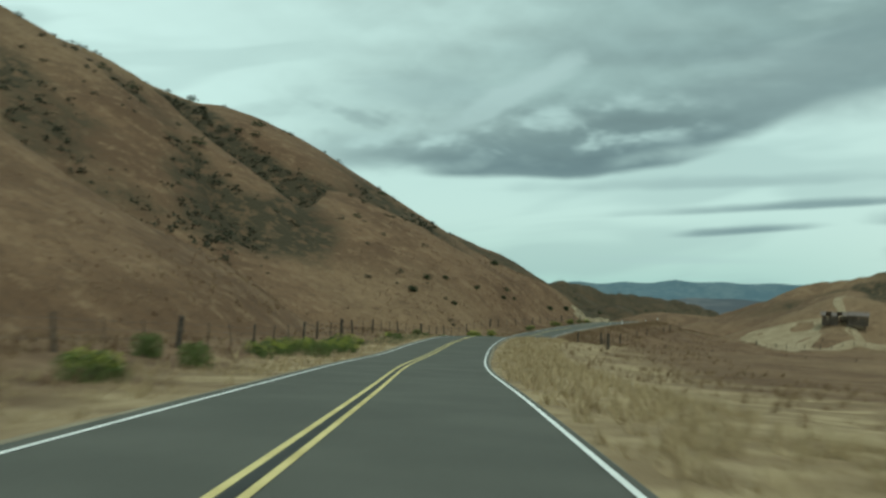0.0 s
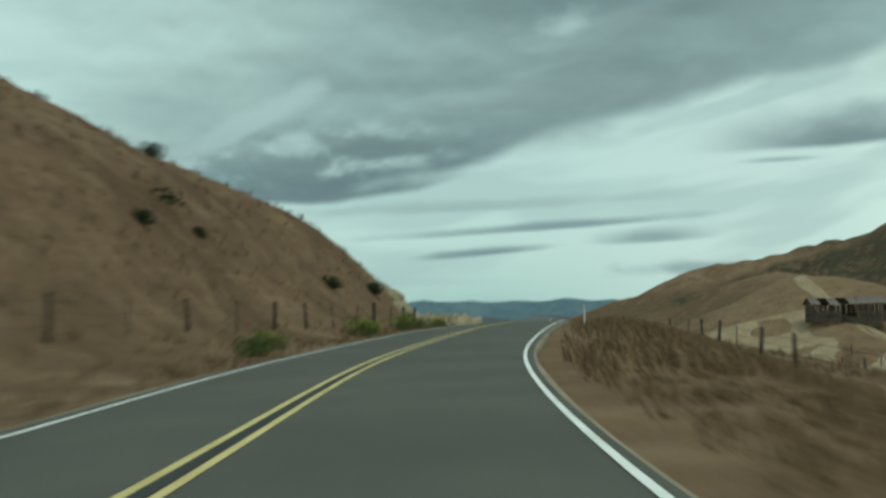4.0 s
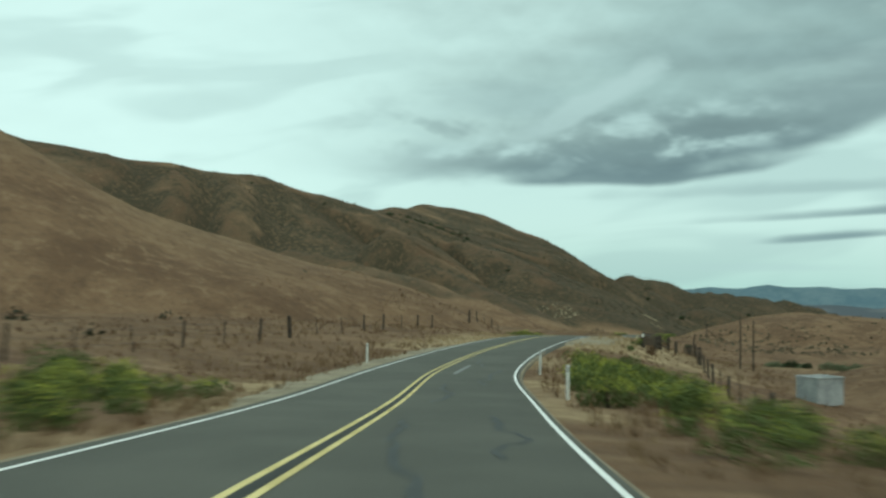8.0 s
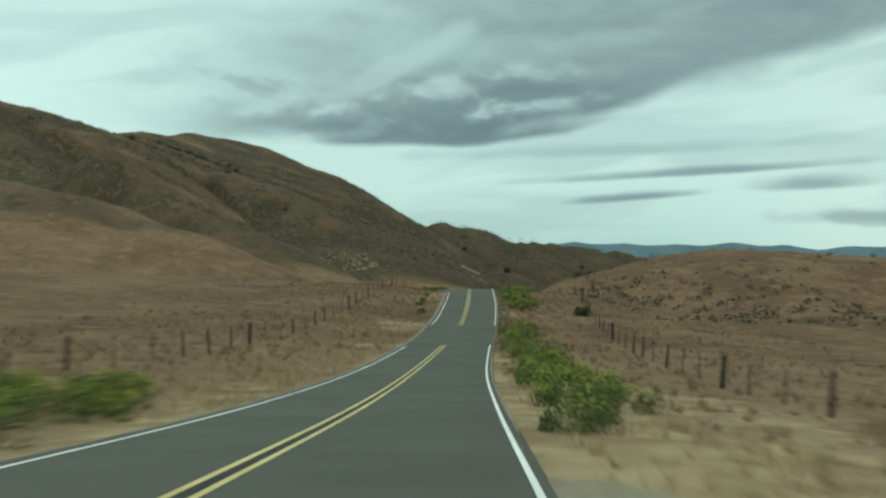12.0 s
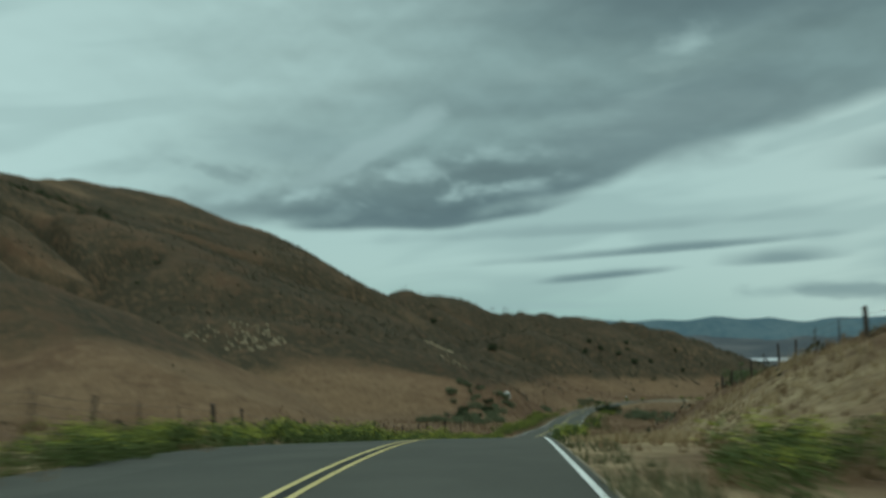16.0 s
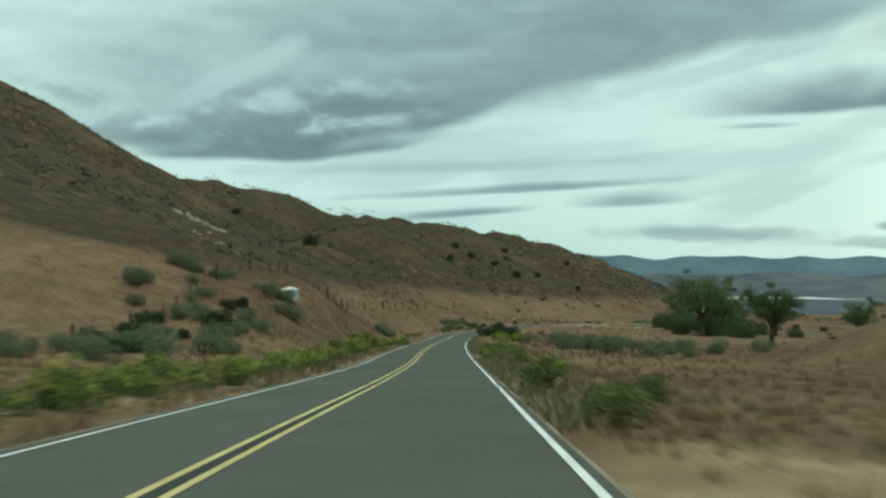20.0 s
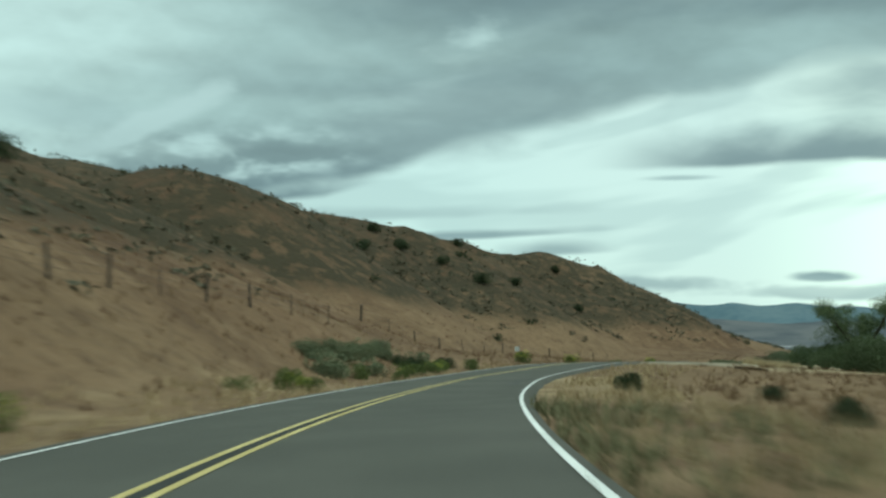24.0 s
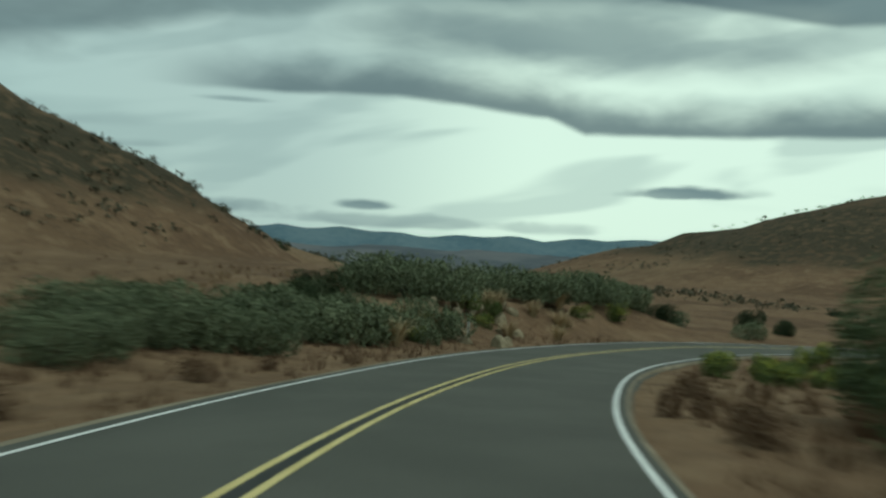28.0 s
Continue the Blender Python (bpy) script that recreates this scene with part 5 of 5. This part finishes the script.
def water_trough(x, y):
    """An open galvanised box tank with corner posts and a rim."""
    top = new("water_tank")
    top.matrix_basis = Matrix.Translation((x, y, ground_at(x, y) - 0.1)) @ Matrix.Rotation(0.5, 4, "Z")
    tagged(top, "dull grey metal stock tank in dry pasture", "water tank")
    for sx, sy, wx, wy in ((0, -1.0, 2.3, 0.05), (0, 1.0, 2.3, 0.05), (-1.15, 0, 0.05, 1.95), (1.15, 0, 0.05, 1.95)):
        bm = bmesh.new()
        box(bm, (wx, wy, 1.85), (sx, sy, 0.95), 0.01)
        part("side_panel", bm, METAL, top)
    bm = bmesh.new()
    for sx, sy, wx, wy in ((0, -1.03, 2.44, 0.10), (0, 1.03, 2.44, 0.10), (-1.18, 0, 0.10, 2.0), (1.18, 0, 0.10, 2.0)):
        box(bm, (wx, wy, 0.09), (sx, sy, 1.91), 0.01)
    part("rim", bm, METAL, top)
    bm = bmesh.new()
    box(bm, (2.3, 1.95, 0.03), (0, 0, 1.6))
    part("water", bm, surface("still_water", 0.06, 0.5)[0], top, "still dark water")


water_trough(66.4, 343.6)


def round_tank(x, y):
    top = new("water_tank")
    top.matrix_basis = Matrix.Translation((x, y, ground_at(x, y) - 0.08)) @ Matrix.Diagonal((0.85, 0.85, 0.75, 1))
    tagged(top, "grey round water tank with white conical roof", "water tank")
    bm = bmesh.new()
    round_bar(bm, 1.0, 1.0, 1.45, (0, 0, 0.72), 28)
    part("tank_wall", bm, METAL, top)
    for z in (0.35, 0.75, 1.15):
        bm = bmesh.new()
        round_bar(bm, 1.02, 1.02, 0.05, (0, 0, z), 28)
        part("hoop", bm, METAL, top)
    bm = bmesh.new()
    round_bar(bm, 1.08, 0.12, 0.38, (0, 0, 1.63), 28)
    part("roof", bm, WHITE_PLASTIC, top, "white conical roof")
    bm = bmesh.new()
    for sx in (-0.17, 0.17):
        box(bm, (0.04, 0.03, 1.6), (sx, -1.08, 0.8))
    for k in range(6):
        box(bm, (0.34, 0.02, 0.03), (0, -1.08, 0.2 + 0.24 * k))
    part("ladder", bm, METAL, top, "steel ladder")


round_tank(123.5, 780.4)


def barn(x, y, turn):
    """A sagging open shed: posts, board walls with gaps, a tin roof in sheets."""
    top = new("old_barn")
    top.matrix_basis = Matrix.Translation((x, y, ground_at(x, y) - 0.2)) @ Matrix.Rotation(turn, 4, "Z")
    tagged(top, "collapsing dark board shed with rusty tin roof", "shed")
    rng = np.random.RandomState(5)
    for px in (-5.5, -1.8, 1.8, 5.5):
        for py in (-2.4, 2.4):
            bm = bmesh.new()
            round_bar(bm, 0.12, 0.10, 2.9, (px, py, 1.45), 7)
            part("corner_post", bm, POST_WOOD, top)
    plank = bpy.data.meshes.new("board")
    bm = bmesh.new()
    box(bm, (0.26, 0.035, 2.5), (0, 0, 1.25), 0.006)
    bm.to_mesh(plank)
    bm.free()
    plank.materials.append(BOARD)
    for k in range(38):
        if rng.rand() < 0.94:
            child("board", plank, top, "", Matrix.Translation((-5.4 + 0.29 * k, 2.45, 0.1)) @ Matrix.Rotation(rng.normal(0, 0.03), 4, "Y"))
        if k > 20 or (k < 13 and rng.rand() < 0.95):
            child("board", plank, top, "", Matrix.Translation((-5.4 + 0.29 * k, -2.45, 0.1)) @ Matrix.Rotation(rng.normal(0, 0.04), 4, "Y") @ Matrix.Diagonal((1, 1, rng.uniform(0.5, 1), 1)))
    for k in range(16):
        for sx in (-5.55, 5.55):
            if rng.rand() < 0.85:
                child("board", plank, top, "", Matrix.Translation((sx, -2.2 + 0.29 * k, 0.1)) @ Matrix.Rotation(radians(90), 4, "Z"))
    for side in (-1, 1):
        for k in range(9):
            if rng.rand() < 0.12:
                continue
            bm = bmesh.new()
            box(bm, (1.32, 3.1, 0.03), (0, 0, 0))
            m = Matrix.Translation((-5.3 + 1.32 * k, side * 1.42, 3.15 - 0.12 * math.sin(k * 0.8))) @ Matrix.Rotation(side * -0.33, 4, "X") @ Matrix.Rotation(rng.normal(0, 0.03), 4, "Y")
            part("roof_sheet", bm, TIN, top, "rusty tin roof sheet", m)


barn(107, 264, -0.35)
barn_yard = [(92 + 3.2 * k, 241 + 1.2 * k + (4 * math.sin(k * 0.9) if k > 4 else 0)) for k in range(9)]
fence(barn_yard, 31, "dark corral fence before the old shed", 2)
fence([(74 + 3.0 * k, 232 + 2.2 * k) for k in range(8)], 32, "dark broken corral fence in the yard", 2)


def corral_gate(x, y, turn):
    """A weathered loading gate: stout posts, plank panel, and a pale tag."""
    rng = np.random.RandomState(17)
    top = new("corral_gate")
    z0 = ground_at(x, y)
    top.matrix_basis = Matrix.Translation((x, y, z0)) @ Matrix.Rotation(turn, 4, "Z")
    tagged(top, "weathered dark plank corral gate between stout wooden posts", "corral gate")
    spin = Matrix.Rotation(turn, 3, "Z")

    def foot(u, w):
        p = spin @ Vector((u, w, 0))
        return ground_at(x + p.x, y + p.y) - z0 - 0.15

    for u, w, r, tall in ((0.0, 0.0, 0.14, 1.25), (0.95, 0.1, 0.13, 1.2), (1.4, 4.5, 0.13, 1.3), (1.2, 5.0, 0.12, 1.15), (2.2, 9.6, 0.14, 1.3), (2.9, 9.9, 0.13, 1.1)):
        bm = bmesh.new()
        round_bar(bm, r, r * 0.9, tall + 0.15, (0, 0, (tall + 0.15) / 2), 9)
        for v in bm.verts:
            v.co.x += rng.normal(0, r * 0.10)
            v.co.y += rng.normal(0, r * 0.10)
        part("post", bm, POST_WOOD, top, "", Matrix.Translation((u, w, foot(u, w))) @ Matrix.Rotation(rng.normal(0, 0.05), 4, "X"))
    for k in range(5):
        bm = bmesh.new()
        box(bm, (0.95, 0.04, 0.16), (0.475, 0.0, 0.0), 0.006)
        part("plank", bm, BOARD, top, "", Matrix.Translation((0, -0.12, 0.25 + 0.21 * k)) @ Matrix.Rotation(rng.normal(0, 0.03), 4, "Y"))
    for u0, w0, u1, w1 in ((0.95, 0.1, 1.4, 4.5), (1.4, 4.5, 2.2, 9.6)):
        for lift in (0.45, 0.95):
            bm = bmesh.new()
            long = math.hypot(u1 - u0, w1 - w0)
            round_bar(bm, 0.05, 0.045, long, (0, 0, 0), 7)
            a, b = Vector((u0, w0, foot(u0, w0) + lift)), Vector((u1, w1, foot(u1, w1) + lift))
            part("rail", bm, POST_WOOD, top, "", Matrix.Translation((a + b) / 2) @ (b - a).to_track_quat("Z", "Y").to_matrix().to_4x4())
    bm = bmesh.new()
    box(bm, (0.20, 0.012, 0.26), (0, 0, 0), 0.003)
    part("tag", bm, WHITE_PLASTIC, top, "small pale tag", Matrix.Translation((-0.05, -0.17, 0.98)))


corral_gate(56.0, 357.4, -0.12)


def tall_post(x, y, tall):
    """A lone weathered pole, thinner towards its top."""
    bm = bmesh.new()
    round_bar(bm, 0.085, 0.06, tall, (0, 0, tall / 2 - 0.2), 9)
    ob = part("tall_post", bm, POST_WOOD, None)
    ob.matrix_basis = Matrix.Translation((x, y, ground_at(x, y)))
    tagged(ob, "tall weathered wooden pole standing in the pasture", "pole")


tall_post(66.4, 369.3, 5.2)
tall_post(67.9, 370.6, 5.0)


def dirt_track(points, width, label):
    """A worn track draped over the ground."""
    line = spline([(x, y, 0) for x, y in points], 2.0)[:, :2]
    n = np.gradient(line, axis=0)
    n = np.stack([-n[:, 1], n[:, 0]], 1) / np.linalg.norm(n, axis=1)[:, None]
    cols = []
    for u, lift in ((-1, -0.2), (-0.85, 0.10), (-0.3, 0.16), (0.3, 0.16), (0.85, 0.10), (1, -0.2)):
        p = line + n * width / 2 * u * (1 + 0.15 * np.sin(np.arange(len(line)) * 0.9))[:, None]
        cols.append(np.stack([p[:, 0], p[:, 1], ground_z(p[:, 0], p[:, 1]) + lift], 1))
    v = np.stack(cols, 1).reshape(-1, 3)
    i = (np.arange(len(line) - 1)[:, None] * 6 + np.arange(5)[None]).ravel()
    tagged(new("dirt_track", mesh_from("dirt_track", v, np.stack([i, i + 1, i + 7, i + 6], 1), EARTH, True)), label, "dirt track", kind="structure")


dirt_track(((52, 236), (70, 232), (92, 240), (112, 252), (140, 258), (180, 262)), 4.0, "pale dirt ranch track across the valley floor")
dirt_track(((106, 250), (110, 272), (113, 284), (119, 292), (127, 290), (142, 280), (165, 268)), 2.6, "pale dirt track climbing the brown hill")
dirt_track(((56, 230), (76, 240), (92, 256), (98, 274)), 30.0, "bare pale ranch yard")
dirt_track(((125, 797), (123, 804), (121, 812)), 0.8, "narrow pale path up the slope")
dirt_track(((196, 872), (214, 880), (226, 884)), 3.0, "sandy bank beyond the turnout")


# ---- scrub, weeds and grass as spread-out masses ----
def dotted(name, spots, size, blades, material, label, category, flat=0.8, seed=3, leaf=0.42):
    """Many small clumps in one mesh: each a handful of leaf cards."""
    rng = np.random.RandomState(seed)
    spots = np.asarray(spots)
    z = ground_z(spots[:, 0], spots[:, 1])
    s = rng.uniform(0.5, 1.5, len(spots)) * size
    c = np.repeat(np.stack([spots[:, 0], spots[:, 1], z], 1), blades, 0)
    d = rng.normal(size=(len(c), 3))
    d /= np.linalg.norm(d, axis=1)[:, None]
    d[:, 2] = np.abs(d[:, 2]) * flat
    sr = np.repeat(s, blades)
    v, f = cards(rng, c + d * (sr * rng.uniform(0.3, 1.0, len(c)))[:, None], sr * leaf)
    return tagged(new(name, mesh_from(name, v, f, material)), label, category, kind="stuff")


def region(rng, count, x0, x1, y0, y1, patch=30.0, keep=-0.05, seed=1):
    x, y = rng.uniform(x0, x1, count), rng.uniform(y0, y1, count)
    m = (waves(x, y, patch, seed) > keep)
    _, d, _ = nearest(x, y)
    m &= np.abs(d) > 9
    return np.stack([x[m], y[m]], 1)


rng = np.random.RandomState(21)
slopes = np.vstack([
    region(rng, 10500, -190, 10, 165, 345, 40, -0.02, 11), region(rng, 8500, -175, -25, 100, 215, 36, -0.05, 11), region(rng, 260, -60, 24, 300, 470, 30, 0.1, 14),
    region(rng, 14000, -150, 170, 790, 970, 44, -0.10, 15), region(rng, 17000, 60, 350, 930, 1140, 50, -0.16, 16),
    region(rng, 1100, 100, 230, 520, 640, 26, -0.05, 17), region(rng, 1100, 170, 330, 690, 790, 28, 0.0, 18), region(rng, 3500, 410, 600, 900, 1130, 40, -0.12, 19), region(rng, 1200, 115, 260, 300, 440, 34, 0.05, 22), region(rng, 420, 92, 132, 520, 566, 20, -0.2, 23), region(rng, 300, -80, 70, 580, 770, 26, 0.1, 20)])
slopes = slopes[(slopes[:, 1] > 300) | (slopes[:, 1] - 0.54 * slopes[:, 0] > 140 + 14 * waves(slopes[:, 0], slopes[:, 1], 20, 52))]
hi = ground_z(slopes[:, 0], slopes[:, 1]) - nearest(slopes[:, 0], slopes[:, 1])[2]
slopes = slopes[(hi > 9 - 3.5 * (slopes[:, 1] > 780) + 6 * waves(slopes[:, 0], slopes[:, 1], 30, 51)) | (slopes[:, 0] > 330) | ((slopes[:, 1] > 300) & (slopes[:, 1] < 780))]
dip = hollow(slopes[:, 0], slopes[:, 1], ground_z(slopes[:, 0], slopes[:, 1]))
slopes = slopes[dip * np.where(slopes[:, 1] < 420, 1.0, 0.35) + rng.uniform(-0.7, 0.7, len(slopes)) > -0.1 - 0.25 * (slopes[:, 1] > 420)]
first_hill = (slopes[:, 1] < 360) & (slopes[:, 0] < 40)
dotted("hillside_scrub", slopes[~first_hill], 0.62, 12, SCRUB, "low brown-green scrub dotted over the hills", "scrub", 0.9, 4, 0.30)
dotted("dark_hillside_scrub", slopes[first_hill], 0.72, 14, SCRUB_DARK, "dark olive scrub thick on the first hill", "scrub", 0.9, 7, 0.30)
big = np.vstack([region(rng, 150, -140, 20, 170, 330, 30, 0.1, 11), region(rng, 130, 110, 350, 930, 1110, 40, 0.1, 16), region(rng, 60, -150, 60, 820, 960, 40, 0.2, 15)])
dotted("hillside_bushes", big, 1.25, 130, DEEP, "scattered dark green bushes on the hill slopes", "bushes", 0.9, 5, 0.13)
dotted("slope_shrubs", region(rng, 900, -150, 4, 120, 335, 34, -0.08, 11), 0.62, 60, SCRUB_DARK, "small dark shrubs scattered on the first hill", "shrubs", 0.9, 8, 0.18)
crest = np.stack([np.interp(np.linspace(0, 1, 26), (0, 1), (-40, 10)) + rng.normal(0, 3, 26), np.interp(np.linspace(0, 1, 26), (0, 1), (915, 925)) + rng.normal(0, 6, 26)], 1)
dotted("ridge_bushes", crest, 1.8, 120, DEEP, "dark bushes along the ridge top", "bushes", 1.0, 6, 0.15)
for x, y, sc in ((144, 911, 1.35), (250, 1013, 0.95), (219, 979, 1.1), (133, 995, 1.0), (247, 996, 0.9), (205, 983, 1.0), (214, 986, 0.9), (201, 987, 0.9), (3.4, 156.2, 0.36), (12.4, 179.6, 0.34), (14.7, 184.9, 0.34), (-2.9, 152.7, 0.5), (2.0, 166.3, 0.42), (-0.9, 160.3, 0.45), (7.4, 172.0, 0.4), (22.8, 199.3, 0.45), (86, 522, 0.65), (160, 1005, 1.15), (228, 985, 0.86), (196, 975, 0.94), (222, 1000, 0.94), (27, 208, 0.50), (12, 205, 0.58)):
    tagged(set_down(new("dark_shrub", SHRUBS[int(x) % 3]), x, y, x, sc), "rounded dark green shrub on the dry hillside", "shrub", "shrubs on the hillsides")


MIXED = leafy("brown_grass_blades", (0.130, 0.078, 0.045), (0.300, 0.210, 0.115), 0.85)


def grass_field(name, s0, s1, bands, seed, material, label, tall=0.5):
    """Tufts of thin blades over bands beside the road."""
    rng = np.random.RandomState(seed)
    pts = []
    for d0, d1, per in bands:
        n = int(per * (s1 - s0) * abs(d1 - d0))
        p = road_at(rng.uniform(s0, s1, n), rng.uniform(d0, d1, n))
        keep = waves(p[:, 0], p[:, 1], 9, seed + 1) + rng.uniform(-0.35, 0.35, n) > -0.18
        pts.append(p[keep][:, :2])
    p = np.vstack(pts)
    z = ground_z(p[:, 0], p[:, 1])
    h = tall * rng.uniform(0.45, 1.25, len(p)) * (0.8 + 0.5 * waves(p[:, 0], p[:, 1], 14, seed + 2))
    b = 6
    base = np.repeat(np.stack([p[:, 0], p[:, 1], z - 0.05], 1), b, 0) + rng.normal(0, 0.09, (len(p) * b, 3)) * (1, 1, 0)
    hh = np.repeat(h, b) * rng.uniform(0.7, 1.2, len(p) * b)
    a = rng.uniform(0, 6.28, len(base))
    side = np.stack([np.cos(a), np.sin(a), 0 * a], 1) * 0.028
    lean = rng.normal(0, 0.35, (len(base), 3)) * (1, 1, 0) * hh[:, None]
    v = np.stack([base - side, base + side, base + lean + np.stack([0 * hh, 0 * hh, hh], 1)], 1).reshape(-1, 3)
    tagged(new(name, mesh_from(name, v, np.arange(len(v)).reshape(-1, 3), material)), label, "grass", kind="stuff")


S_END = BEND + 60
VERGE = ((4.2, 8.5, 2.4), (-8.5, -3.9, 2.4))
for y0, y1, pale in ((-5, 122, True), (122, 342, False), (342, 480, True), (480, 580, False), (580, 625, True), (625, 770, False), (770, 876, True)):
    if pale:
        grass_field("dry_grass", station(y0), station(y1), VERGE, 31 + y0, STRAW, "pale dry grass along both verges", 0.45)
    else:
        grass_field("russet_weeds", station(y0), station(y1), VERGE, 31 + y0, MIXED, "brown and straw weeds along both verges", 0.45)
grass_field("dry_grass", station(876), BEND, ((-8.5, -3.9, 2.4),), 55, MIXED, "brown grass across from the gravel turnout", 0.45)
grass_field("golden_grass", BEND - 2, BEND + 5, ((4.6, 8.0, 6.0),), 57, STRAW, "pale golden grass inside the last bend", 0.5)
grass_field("russet_weeds", BEND, BEND + 60, ((-8.5, -3.9, 2.4),), 58, RUSSET, "reddish-brown weeds outside the last bend", 0.45)
grass_field("russet_weeds", BEND + 10, BEND + 60, VERGE[:1], 32, RUSSET, "reddish-brown weeds along the last bend", 0.45)
grass_field("dry_grass", 75, S_END, ((8.5, 22, 0.6), (-22, -8.5, 0.6)), 33, MIXED, "thin brown grass on the meadows", 0.5)
grass_field("russet_weeds", 75, S_END, ((-34, -6.5, 0.45),), 45, RUSSET, "reddish-brown weeds on the slope foot", 0.5)
grass_field("russet_weeds", station(122), S_END, ((7.0, 34, 0.38),), 35, RUSSET, "reddish-brown weeds over the pasture", 0.5)
grass_field("golden_grass", station(893), BEND + 4, ((7.2, 9.4, 40.0),), 37, GOLD, "tall golden grass along the gravel turnout", 0.75)
grass_field("brown_grass", station(124), station(216), ((4.4, 13.0, 6.0),), 62, MIXED, "brown dry weeds thick beside the pasture", 0.34)
grass_field("golden_grass", 60, station(118), ((3.9, 8.5, 4.0),), 39, STRAW, "pale golden grass along the bend", 0.45)
grass_field("golden_grass", station(582), station(616), ((5.5, 16.0, 3.0),), 43, STRAW, "pale golden grass on the meadow", 0.5)
GREENISH = leafy("greenish_grass_blades", (0.095, 0.098, 0.048), (0.235, 0.215, 0.120), 0.85)
grass_field("green_weeds", station(690), station(836), ((3.45, 4.5, 7.0), (4.5, 8.0, 2.2)), 47, GREENISH, "greenish weeds and grass along the verge", 0.45)
grass_field("green_weeds", station(690), station(800), ((-8.0, -3.6, 2.0),), 49, GREENISH, "greenish weeds between the mustard bushes", 0.4)
grass_field("green_weeds", station(612), station(645), ((3.6, 5.0, 3.0), (5.0, 9.0, 1.5)), 59, GREENISH, "greenish weeds thick along the verge", 0.6)
grass_field("green_weeds", station(74), station(102), ((-6.6, -4.3, 7.0),), 63, GREENISH, "greenish weeds along the verge below the hill", 0.5)
grass_field("green_weeds", station(484), station(580), ((3.5, 4.7, 7.0),), 53, GREENISH, "greenish weeds and grass along the verge", 0.4)
